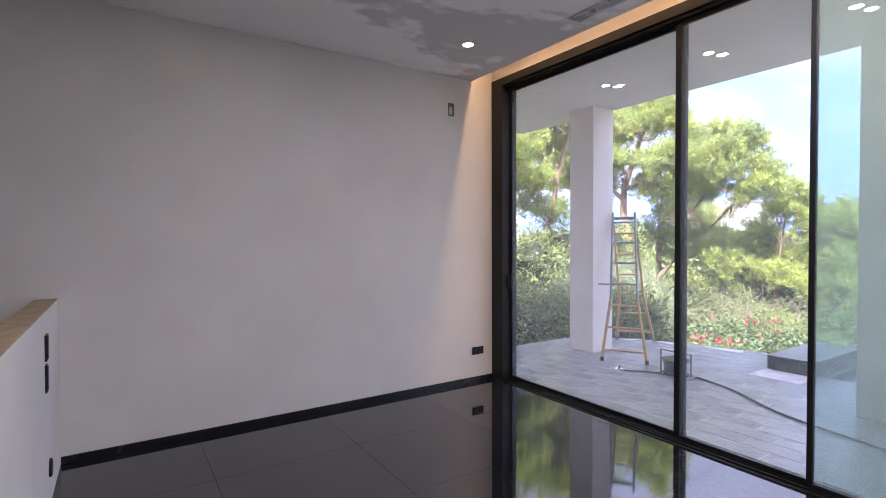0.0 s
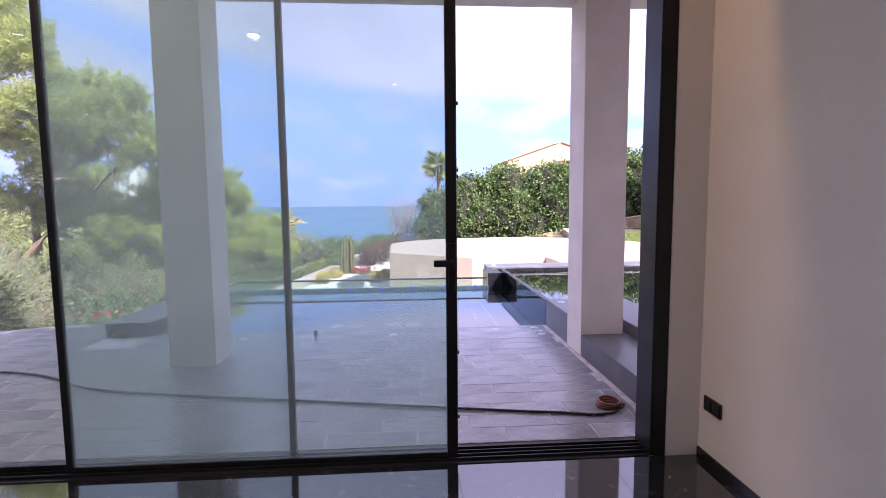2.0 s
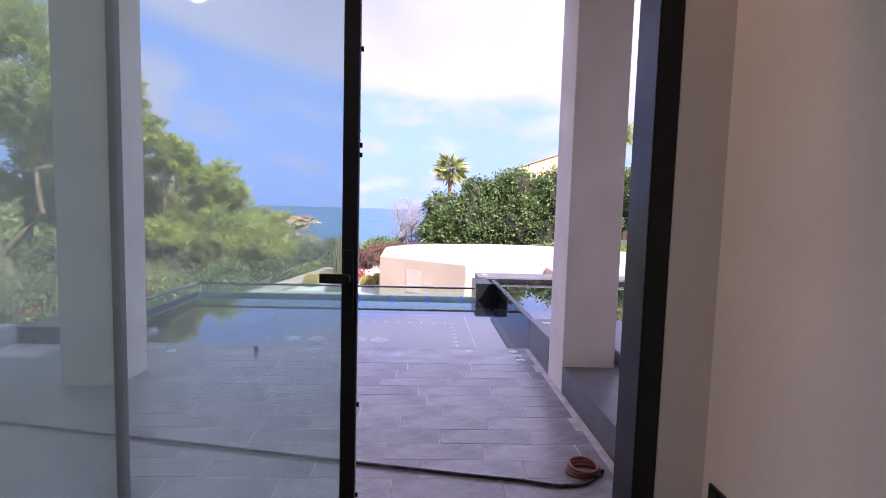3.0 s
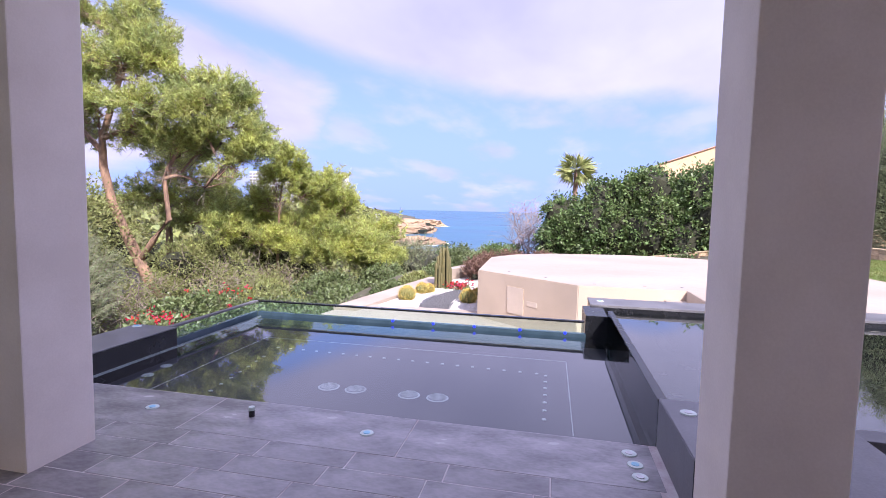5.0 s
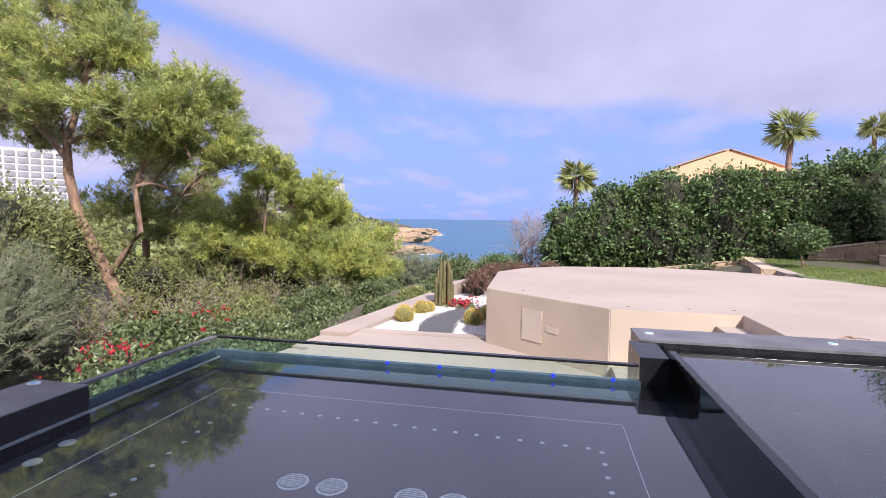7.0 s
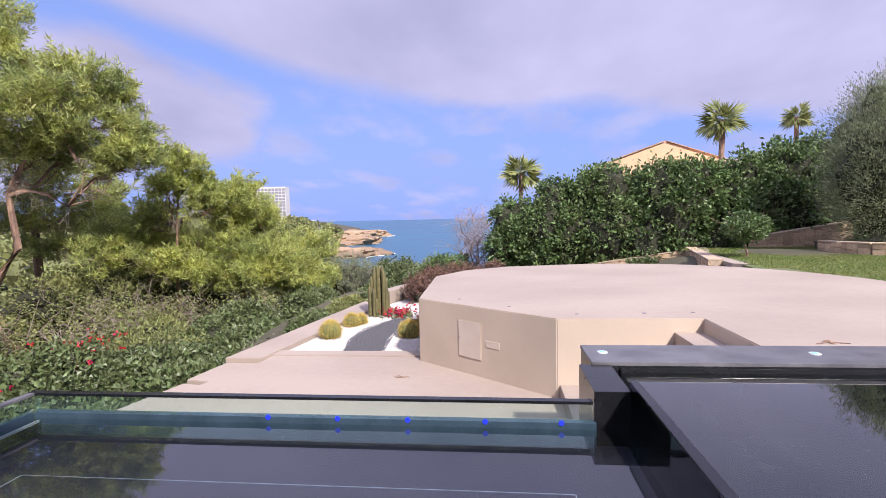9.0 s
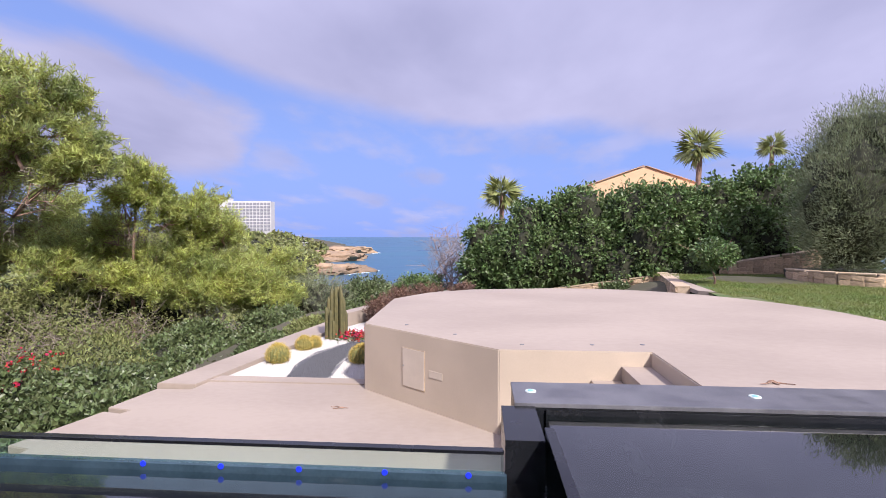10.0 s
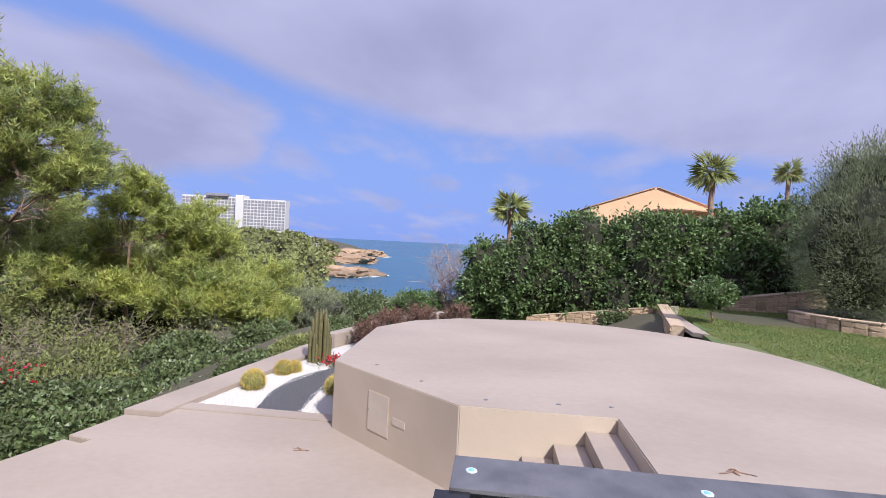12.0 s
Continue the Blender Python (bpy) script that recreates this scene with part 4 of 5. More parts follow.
BROWN = material("red_brown_leaves", (0.20, 0.11, 0.07), 0.6, (0.11, 0.06, 0.045), 1.2, 9, 0.0, jitter=0.4, island=True)
for k, (c, s) in enumerate([((21.2, 0.95, -0.75), (0.7, 0.35, 0.4)), ((22.6, 0.6, -0.65), (0.8, 0.4, 0.45)), ((24.2, -0.1, -0.7), (0.8, 0.45, 0.45)), ((26.0, -1.2, -0.8), (0.9, 0.5, 0.55))]):
    tagged(spray_bush("succulent_bush", "", 80 + k, c, (s[0] * 0.9, s[1], s[2] * 0.8), 150, BROWN, 0.09, 0.009, 0.34), "low red-brown succulent border plant", "plant", "border plants")

# bare shrub
e = empty("bare_tree", 32.0, -0.3, -1.6)
rng = np.random.default_rng(5)
paths = []
for k in range(9):
    a = rng.uniform(0, 6.28)
    tip = np.array([math.cos(a) * rng.uniform(0.3, 1.2), math.sin(a) * rng.uniform(0.3, 1.3), rng.uniform(2.4, 3.5)])
    p, r = bend(rng, (0, 0, 0), tip, 0.05, 0.012, 7, 0.15)
    paths.append((p, r))
    for j in range(14):
        s = p[rng.integers(2, 7)]
        t2 = s + np.array([rng.normal() * 0.5, rng.normal() * 0.5, rng.uniform(0.2, 0.8)])
        q, r2 = bend(rng, s, t2, 0.014, 0.005, 4, 0.2)
        paths.append((q, r2))
        for i in range(4):
            paths.append(bend(rng, q[rng.integers(1, 4)], t2 + rng.normal(size=3) * 0.3, 0.007, 0.003, 2, 0.2))
V, F = tubes(paths, 5)
mesh_np("twig_crown", V, F, material("pale_bare_twigs", (0.42, 0.33, 0.30), 0.9, (0.3, 0.23, 0.21), 9, 40, 0.1), e)
tagged(e, "leafless pale twiggy shrub by the hedge", "tree")

# sapling on the lawn edge
e = empty("sapling", 22.3, -8.75, 0.085)
rng = np.random.default_rng(15)
V, F = tubes([bend(rng, (0, 0, 0), (0.03, 0, 0.7), 0.035, 0.02)] + [bend(rng, (0.02, 0, 0.5), (rng.normal() * 0.4, rng.normal() * 0.45, rng.uniform(0.8, 1.4)), 0.016, 0.004) for _ in range(16)], 6)
mesh_np("trunk", V, F, BARK, e)
pts = unit(rng.normal(size=(3500, 3))) * np.array([0.5, 0.58, 0.4]) * rng.uniform(0.3, 1.15, (3500, 1)) + np.array([0, 0, 0.92])
v, f = leaves(rng, pts, 0.13, 0.03, np.tile([[0, 0, -0.3]], (3500, 1)))
mesh_np("crown", v, f, LEAF_HEDGE, e)
tagged(e, "small green ornamental tree at the lawn edge", "tree")


def palm(seed, x, y, z0, z1, r):
    rng = np.random.default_rng(seed)
    e = empty("palm_tree", x, y, z0)
    V, F = tubes([bend(rng, (0, 0, 0), (0, 0, z1 - z0), 0.28, 0.2, 8, 0.02)], 10)
    mesh_np("trunk", V, F, BARK, e)
    VV, FF, base = [], [], 0
    top = np.array([0, 0, z1 - z0])
    for k in range(52):
        a, el = k * 2.4 + rng.uniform(-0.3, 0.3), math.asin(-0.72 + 1.68 * (k + 0.5) / 52)
        d = np.array([math.cos(a) * math.cos(el), math.sin(a) * math.cos(el), math.sin(el)])
        s0 = unit(np.cross(d, [0.01, 0, 1.0]))
        tw = rng.uniform(-1.5, 1.5)
        side = s0 * math.cos(tw) + np.cross(d, s0) * math.sin(tw)
        c = top + d * r * rng.uniform(0.12, 0.40)
        for j in range(11):
            w = (j - 5) / 5 * 0.62
            dd = unit(d * math.cos(w) + side * math.sin(w))
            tip = c + dd * r * rng.uniform(0.42, 0.68) * (1 - 0.5 * abs(w)) - np.array([0, 0, rng.uniform(0.04, 0.16) * r])
            n = unit(np.cross(dd, np.cross(d, side))) * r * 0.026
            VV += [c + n * 0.4, c - n * 0.4, c * 0.45 + tip * 0.55 - n, tip, c * 0.45 + tip * 0.55 + n]
            FF.append((base, base + 1, base + 2, base + 3, base + 4))
            base += 5
        VV += [top, c + side * 0.03, c - side * 0.03]
        FF.append((base, base + 1, base + 2))
        base += 3
    mesh_np("fronds_crown", VV, FF, LEAF_PALM, e)
    return tagged(e, "fan palm with a shaggy round crown", "palm tree", "garden palms")


palm(1, 55.0, -3.85, -5.0, 5.6, 2.8)
palm(2, 50.0, -19.9, -2.0, 8.9, 2.5)
palm(3, 60.0, -31.2, -2.0, 10.6, 2.1)

# neighbouring villa behind the hedge
VILLA = material("peach_house_render", (0.72, 0.48, 0.29), 0.85, (0.66, 0.43, 0.26), 0.8, 20, 0.2)
TILE = material("clay_roof_tile", (0.62, 0.40, 0.27), 0.85, (0.5, 0.31, 0.21), 2, 20, 0.5, jitter=0.2)
villa = empty("house", 55, -17, -2)
bm = bmesh.new()
g = [(-11.3, -2.0), (-11.3, 6.0), (-17.1, 8.0), (-23.0, 6.0), (-23.0, -2.0)]
f = bm.faces.new([bm.verts.new((0, y + 17, z + 2)) for y, z in g])
ext = bmesh.ops.extrude_face_region(bm, geom=[f])
bmesh.ops.translate(bm, vec=(9, 0, 0), verts=[v for v in ext["geom"] if isinstance(v, bmesh.types.BMVert)])
bmesh.ops.recalc_face_normals(bm, faces=bm.faces[:])
part("wall", bm, VILLA, villa)
for sgn in (1, -1):
    roof = part("roof", box(-0.15, 9.4, -3.15, 3.15, 0.0, 0.05, 0.01), TILE, villa)
    roof.matrix_basis = pose(0, -0.1 + sgn * 3.05, 8.98, sgn * -19, 0, 0)
    for k in range(22):
        t = part("tile_row", rod((-0.16, 0, 0.05), (9.42, 0, 0.05), 0.05, 6), TILE, roof)
        t.location = (0, -3.1 + k * 0.29, 0)
low = part("porch_roof", box(-1.6, 0.0, -6.0, 0.2, 7.85, 7.98, 0.02), TILE, villa)
part("window", box(-0.03, 0.01, 2.6, 3.6, 7.0, 7.75), VILLA, villa)
tagged(villa, "peach rendered villa with clay tile gable roof", "house")


# ---- rubble stone walls and lawn ----
def stone_meshes():
    out = []
    r = random.Random(3)
    for k in range(7):
        bm = box(-0.5, 0.5, -0.5, 0.5, -0.5, 0.5, 0.14, seg=1)
        for v in bm.verts:
            v.co += Vector((r.uniform(-0.09, 0.09), r.uniform(-0.05, 0.05), r.uniform(-0.09, 0.09)))
        me = bpy.data.meshes.new("stone")
        bm.to_mesh(me)
        bm.free()
        me.materials.append(STONE)
        out.append(me)
    return out


STONES = stone_meshes()
srng = random.Random(8)


def rubble_wall(name, p0, p1, zb0, zb1, zt0, zt1, thick=0.3, course=0.2):
    """A mortared rubble wall from p0 to p1, stones on the face towards the terrace, with a flat cap."""
    (x0, y0), (x1, y1) = p0, p1
    L = math.hypot(x1 - x0, y1 - y0)
    ang = math.degrees(math.atan2(y1 - y0, x1 - x0))
    e = empty(name)
    e.matrix_world = pose(x0, y0, 0, 0, 0, ang)
    bm = bmesh.new()
    vs = [bm.verts.new(p) for p in ((0, -thick / 2, zb0), (L, -thick / 2, zb1), (L, -thick / 2, zt1), (0, -thick / 2, zt0), (0, thick / 2, zb0), (L, thick / 2, zb1), (L, thick / 2, zt1), (0, thick / 2, zt0))]
    for f in ((0, 1, 2, 3), (7, 6, 5, 4), (0, 4, 5, 1), (1, 5, 6, 2), (2, 6, 7, 3), (3, 7, 4, 0)):
        bm.faces.new([vs[i] for i in f])
    part("core", bm, MORTAR, e)
    for side in (-1, 1):
        x = 0.0
        while x < L - 0.05:
            w = srng.uniform(0.2, 0.42)
            u = (x + w / 2) / L
            zb, zt = zb0 + (zb1 - zb0) * u, zt0 + (zt1 - zt0) * u
            z = zb
            while z < zt - 0.06:
                h = min(srng.uniform(0.7, 1.3) * course, zt - z)
                s = new("stone", srng.choice(STONES))
                s.parent = e
                s.matrix_basis = pose(x + w / 2 + srng.uniform(-0.02, 0.02), side * thick / 2, z + h / 2, 0, srng.uniform(-9, 9), 0) @ Matrix.Diagonal((w * 1.0, 0.07, h * 0.97, 1))
                z += h
            x += w
    bm = bmesh.new()
    n = max(2, int(L / 0.6))
    for k in range(n):
        a, b2 = k / n, (k + 1) / n
        box(a * L + 0.004, b2 * L - 0.004, -thick / 2 - 0.04, thick / 2 + 0.04, 0, 0.05, 0.008, bm, 1)
    for v in bm.verts:
        v.co.z += zt0 + (zt1 - zt0) * v.co.x / L
    part("cap", bm, MORTAR, e, "flat sandstone capping")
    return tagged(e, "honey-coloured rubble stone garden wall with flat capping", "wall", "garden walls", "structure")


rubble_wall("wall_garden_1", (27.1, -8.9), (28.4, -4.2), -1.3, -1.5, -0.02, -0.85)
rubble_wall("wall_garden_2", (21.2, -7.42), (27.0, -8.92), -0.5, -1.2, 0.10, 0.06)
rubble_wall("wall_garden_3", (26.95, -14.6), (26.45, -11.2), 0.0, 0.0, 0.95, 0.5)
ring = [(23.7 + 2.4 * math.cos(radians(a)), -14.2 + 2.4 * math.sin(radians(a))) for a in range(85, 206, 20)]
for a, b in zip(ring[:-1], ring[1:]):
    rubble_wall("wall_planter", a, b, 0.05, 0.05, 0.42, 0.42, 0.24)
structure(obj("planter_soil", prism(ring + [(23.5, -16.2), (26.0, -15.2), (25.6, -12.6)], 0.0, 0.36), SOIL), "bare soil inside the stone planter", "soil")
structure(obj("garden_path", prism([(20.4, -7.5), (24.0, -8.0), (26.6, -9.1), (26.5, -9.35), (23.8, -8.35), (20.1, -7.82)], 0.0, 0.104), PAVING), "pale stone garden path beside the lawn", "path")
for k, (c, z) in enumerate([((26.6, -7.2, -0.62), (0.35, 0.55, 0.34))]):
    bush("ivy_bush", "low ivy growing at the foot of the stone wall", 160 + k, c, z, 5000, 0.12, 0.045, LEAF_IVY, 7, "ivy", group="wall ivy")
lawn_out = [(10.5, -8.62), (14.5, -8.66), (16.2, -8.66), (17.7, -8.25), (19.2, -7.5), (20.3, -7.7), (23.6, -8.6), (26.3, -9.6), (26.6, -17.5), (10.5, -17.5)]
structure(obj("lawn", prism(lawn_out, -0.3, 0.085), GRASS), "mown green lawn", "lawn")
rng = np.random.default_rng(44)
gx, gy = rng.uniform(12.5, 26.2, 75000), rng.uniform(-14.5, -7.5, 75000)
ok = (gy < -8.66 + 0.0 * gx) | ((gx > 17.7) & (gy < -8.25)) | ((gx > 19.3) & (gy < -7.85) & (gx < 20.8))
pts = np.stack([gx, gy, np.full_like(gx, 0.083)], 1)[ok]
v, f = needles(rng, pts, np.tile([[0, 0, 1.0]], (len(pts), 1)), 2, 0.055, 0.007)
tagged(mesh_np("grass", v, f, material("grass_blades", (0.13, 0.20, 0.04), 0.6, (0.20, 0.22, 0.06), 0.8, 9, 0.0, jitter=0.3, island=True, through_light=0.2)), "short green grass blades", "grass", kind="stuff")

# ---- gravel bed, cacti, kerbs ----
structure(obj("kerb_border", prism([(14.88, 2.72), (14.88, 3.39), (20.7, 2.45), (20.55, 1.78)], -1.6, -0.90, 0.01), PAVING), "wide cream kerb along the gravel bed", "kerb")
structure(obj("kerb_border_2", prism([(20.72, 2.1), (24.6, 0.75), (27.6, -1.3), (27.4, -1.6), (24.4, 0.4), (20.6, 1.75)], -1.6, -0.62, 0.01), PAVING), "low cream kerb wall of the planting bed", "kerb")
structure(obj("kerb_step_1", prism([(13.85, 3.02), (13.95, 3.5), (14.86, 3.36), (14.86, 2.74)], -1.9, -0.98, 0.01), PAVING), "stepped cream kerb block", "kerb")
structure(obj("kerb_step_2", prism([(12.6, 3.35), (12.7, 3.8), (13.9, 3.52), (13.8, 3.06)], -1.9, -1.02, 0.01), PAVING), "stepped cream kerb block", "kerb")
structure(obj("kerb_step_3", prism([(10.9, 3.45), (10.9, 3.95), (12.66, 3.82), (12.55, 3.38)], -1.9, -1.1, 0.01), PAVING), "stepped cream kerb block", "kerb")
structure(obj("bed_gravel_white", prism([(15.502, -0.02), (15.502, 2.62), (20.5, 1.76), (24.3, 0.4), (21.0, -0.6), (18.2, 0.05)], -1.4, -0.985), GRAVEL_W), "white gravel planting bed", "gravel")
structure(obj("kerb_strip", prism([(15.2, -0.15), (15.2, 2.68), (15.497, 2.66), (15.497, 0.0)], TZ - 0.1, TZ + 0.022, 0.006), PAVING), "pale stone kerb strip before the gravel", "kerb")
inner = [(15.53, 0.69), (16.05, 0.75), (16.86, 0.79), (17.47, 0.72), (18.1, 0.4)]
outer = [(18.75, 0.9), (18.15, 1.36), (17.47, 1.62), (16.47, 1.66), (15.53, 1.48)]
structure(obj("bed_gravel_black", prism(inner + outer, -1.3, -0.968), GRAVEL_B), "curved band of black gravel", "gravel")
rng = np.random.default_rng(2)


def pebbles(name, n, area, z, r, mat, label, inside):
    base = [(1, 0, 0), (-1, 0, 0), (0, 1, 0), (0, -1, 0), (0, 0, 1)]
    tri = [(0, 2, 4), (2, 1, 4), (1, 3, 4), (3, 0, 4)]
    V, F = [], []
    while len(F) < n * 4:
        x, y = rng.uniform(area[0], area[1]), rng.uniform(area[2], area[3])
        if not inside(x, y):
            continue
        k = len(V)
        a, s = rng.uniform(0, 6.28), r * rng.uniform(0.6, 1.3)
        for bx, by, bz in base:
            V.append((x + s * (bx * math.cos(a) - by * math.sin(a)), y + 0.8 * s * (bx * math.sin(a) + by * math.cos(a)), z + s * 0.9 * bz))
        F += [tuple(i + k for i in t) for t in tri]
    tagged(mesh_np(name, V, F, mat), label, "gravel", kind="stuff")


def in_band(x, y):
    mid = 1.1 + 0.13 * min(x - 15.5, 1.0) - 0.33 * max(0.0, x - 17.0)
    return abs(y - mid) < 0.37


pebbles("white_pebbles", 5000, (15.55, 18.6, 0.1, 2.5), -0.985, 0.028, GRAVEL_W, "loose white pebbles", lambda x, y: not in_band(x, y) and y < 2.55 - 0.17 * (x - 15.5))
pebbles("black_pebbles", 3500, (15.6, 18.5, 0.2, 1.5), -0.968, 0.028, GRAVEL_B, "loose black pebbles", in_band)


def ribbed(bm, r, h, ribs, z0, x=0, y=0, dome=True, rows=12):
    """A ribbed cactus stem with a rounded top."""
    n = ribs * 4
    rings = []
    for k in range(rows + 1):
        t = k / rows
        if dome:
            a = -0.9 + t * (math.pi / 2 + 0.9)
            rr, z = r * max(0.02, math.cos(a)), z0 + h * (math.sin(a) + 0.78) / 1.78
        else:
            rr, z = r * (1 - max(0, (t - 0.9) * 7) ** 2 * 0.9 if t < 1 else 0.05), z0 + h * t
        rings.append([bm.verts.new((x + rr * (1 + 0.09 * math.cos(ribs * 2 * math.pi * j / n)) * math.cos(2 * math.pi * j / n), y + rr * (1 + 0.09 * math.cos(ribs * 2 * math.pi * j / n)) * math.sin(2 * math.pi * j / n), z)) for j in range(n)])
    for k in range(rows):
        for j in range(n):
            bm.faces.new((rings[k][j], rings[k][(j + 1) % n], rings[k + 1][(j + 1) % n], rings[k + 1][j]))
    bm.faces.new(rings[-1])


def barrel(x, y, r, seed):
    e = empty("barrel_cactus", x, y, -0.985)
    bm = bmesh.new()
    ribbed(bm, r, r * 1.75, 18, 0.0)
    part("stem", bm, CACTUS, e, smooth=True)
    rg = np.random.default_rng(seed)
    C, D = [], []
    for j in range(18):
        for k in range(14):
            a, b2 = 2 * math.pi * j / 18, -0.7 + 2.2 * k / 13
            d = np.array([math.cos(a) * math.cos(b2), math.sin(a) * math.cos(b2), math.sin(b2)])
            C.append(np.array([d[0] * r * 1.08, d[1] * r * 1.08, r * 1.75 * (math.sin(b2) + 0.78) / 1.78]))
            D.append(d)
    v, f = needles(rg, np.array(C), np.array(D), 8, 0.06, 0.004)
    mesh_np("spine_coat", v, f, SPINE, e)["kind"] = "stuff"
    return tagged(e, "round golden barrel cactus in white gravel", "cactus", "barrel cacti")


for k, (x, y, r) in enumerate(((16.65, 2.08, 0.20), (17.75, 1.95, 0.16), (17.98, 1.8, 0.13), (16.75, 0.45, 0.19), (17.3, 0.2, 0.18), (17.2, 0.5, 0.14))):
    barrel(x, y, r, k)
e = empty("column_cactus", 19.1, 1.62, -0.985)
crng = random.Random(6)
for k in range(34):
    a, d = crng.uniform(0, 6.28), crng.uniform(0.02, 0.27)
    bm = bmesh.new()
    ribbed(bm, crng.uniform(0.032, 0.05), crng.uniform(0.55, 1.4) * (1.05 - d), 6, 0.0, d * math.cos(a), d * math.sin(a), False, 10)
    part("stem", bm, CACTUS_B, e, smooth=True)
tagged(e, "tall clustered column cactus with brownish ribs", "cactus")
rng = np.random.default_rng(77)
e = empty("flower_clump", 18.9, 1.05, -0.98)
pts = rng.normal(size=(160, 3)) * np.array([0.18, 0.22, 0.05]) + np.array([0, 0, 0.12])
v, f = leaves(rng, pts, 0.09, 0.03)
mesh_np("bloom", v, f, RED, e)["kind"] = "stuff"
v, f = leaves(rng, rng.normal(size=(260, 3)) * np.array([0.22, 0.26, 0.04]) + np.array([0, 0, 0.06]), 0.10, 0.03)
mesh_np("foliage", v, f, LEAF_IVY, e)["kind"] = "stuff"
tagged(e, "low red flowering plant in the gravel bed", "flowers", "red flowers")

# platform fittings
FX = Vector((15.0 - 13.31, -0.05 + 2.14, 0)).normalized()
fa = math.degrees(math.atan2(FX.y, FX.x))
HATCH = material("pale_hatch_paint", (0.60, 0.51, 0.42), 0.7, (0.54, 0.455, 0.37), 3, 60, 0.1)
hatch = empty("wall_hatch")
hatch.matrix_world = pose(14.06, -1.21, -0.42, 0, 0, fa)
part("panel", box(0.12, 0.57, 0.0, 0.008, -0.27, 0.29, 0.003), HATCH, hatch)
for b in (box(0.11, 0.58, -0.002, 0.005, 0.292, 0.300), box(0.11, 0.58, -0.002, 0.005, -0.280, -0.272), box(0.11, 0.118, -0.002, 0.005, -0.272, 0.292), box(0.572, 0.58, -0.002, 0.005, -0.272, 0.292)):
    part("frame", b, MORTAR, hatch)
part("lock", cyl(0.012, 0.012, 0, 0.012), STEEL, hatch).matrix_basis = pose(0.54, 0.014, 0.03, -90, 0, 0)
tagged(hatch, "cream service hatch flush in the platform wall", "hatch")
vent = empty("wall_vent")
vent.matrix_world = pose(14.06, -1.21, -0.42, 0, 0, fa)
part("plate", box(-0.24, 0.02, 0.0, 0.006, -0.05, 0.05, 0.002), HATCH, vent)
tagged(vent, "small white plate on the platform wall", "plate")
for x, y in ((13.5, -2.3), (14.1, -1.4), (14.8, -0.6), (13.55, -3.2), (13.6, -3.85)):
    s = obj("deck_light", cyl(0.03, 0.026, 0, 0.006), COPING)
    s.location = (x + 0.12, y - 0.15, PZ)
    tagged(s, "tiny round steel marker light set in paving", "light", "platform marker lights")
for x, y, z in ((12.1, -4.7, PZ), (14.1, 0.1, TZ)):
    r = np.random.default_rng(int(x * 10))
    V, F = tubes([bend(r, r.normal(size=3) * np.array([0.03, 0.05, 0]), r.normal(size=3) * np.array([0.05, 0.10, 0]), 0.007, 0.004, 4, 0.1) for _ in range(5)], 5)
    o = mesh_np("dry_twig", V, F, BARK)
    o.location = (x, y, z + 0.008)
    tagged(o, "small dry brown twigs on the paving", "twigs", "fallen twigs")

# ---- far coast ----
def coast_rock(name, c, s, seed, label):
    bm = bmesh.new()
    bmesh.ops.create_icosphere(bm, subdivisions=5, radius=1)
    for v in bm.verts:
        p = v.co.copy()
        k = 1 + 0.25 * noise.fractal(p * 1.7 + Vector((seed, 0, 0)), 1.0, 2.0, 5) + 0.10 * noise.fractal(p * 6 + Vector((0, seed, 0)), 1.0, 2.0, 4)
        z = min(p.z, 0.55 + 0.1 * noise.noise(p * 3))
        v.co = Vector((c[0] + p.x * s[0] * k, c[1] + p.y * s[1] * k, c[2] + z * s[2] * k))
    o = obj(name, bm, ROCK)
    return tagged(o, label, "rock", "coastal rocks", "structure")


coast_rock("headland", (455, 128, -16.0), (26, 34, 11), 3, "flat ochre rock headland reaching into the sea")
coast_rock("headland_2", (330, 104, -16.0), (34, 30, 11), 5, "ochre rock shelf along the shore")
coast_rock("headland_3", (222, 68, -16.5), (22, 20, 8.5), 8, "low ochre rock point with breaking surf")
for k, (x, y, sx, sy) in enumerate(((219, 48, 6, 1.6), (214, 55, 4, 5), (455, 94, 14, 3), (228, 45, 5, 0.7), (208, 52, 4, 0.6))):
    bm = bmesh.new()
    n = 28
    ringv = [bm.verts.new((x + sx * math.cos(6.283 * j / n) * (1 + 0.5 * noise.noise(Vector((j * 0.7, k, 0)))), y + sy * math.sin(6.283 * j / n) * (1 + 0.5 * noise.noise(Vector((j * 0.7, k, 4)))), -14.44)) for j in range(n)]
    bm.faces.new(ringv)
    structure(obj("water_foam", bm, FOAM), "white surf breaking on the rocks", "surf")

# far hotel
HOTEL = material("white_hotel_render", (0.64, 0.63, 0.61), 0.8, (0.56, 0.55, 0.54), 0.05, 1, 0.0)
HWIN = material("shaded_balcony", (0.30, 0.30, 0.33), 0.5, (0.2, 0.2, 0.23), 0.3, 3, 0.0)


def slab_block(parent, L, H, floors, bays, ox, oy):
    part("wall", box(ox, ox + 14, oy, oy + L, -12, H, 0.1), HOTEL, parent)
    me = bpy.data.meshes.new("balcony")
    bm = box(0, 0.5, 0, L / bays * 0.8, 0, H / floors * 0.68)
    bm.to_mesh(me)
    bm.free()
    me.materials.append(HWIN)
    for f in range(floors):
        for b in range(bays):
            w = new("balcony", me)
            w.parent = parent
            w.location = (ox - 0.3, oy + (b + 0.14) * L / bays, 1.0 + f * (H - 1.5) / floors)


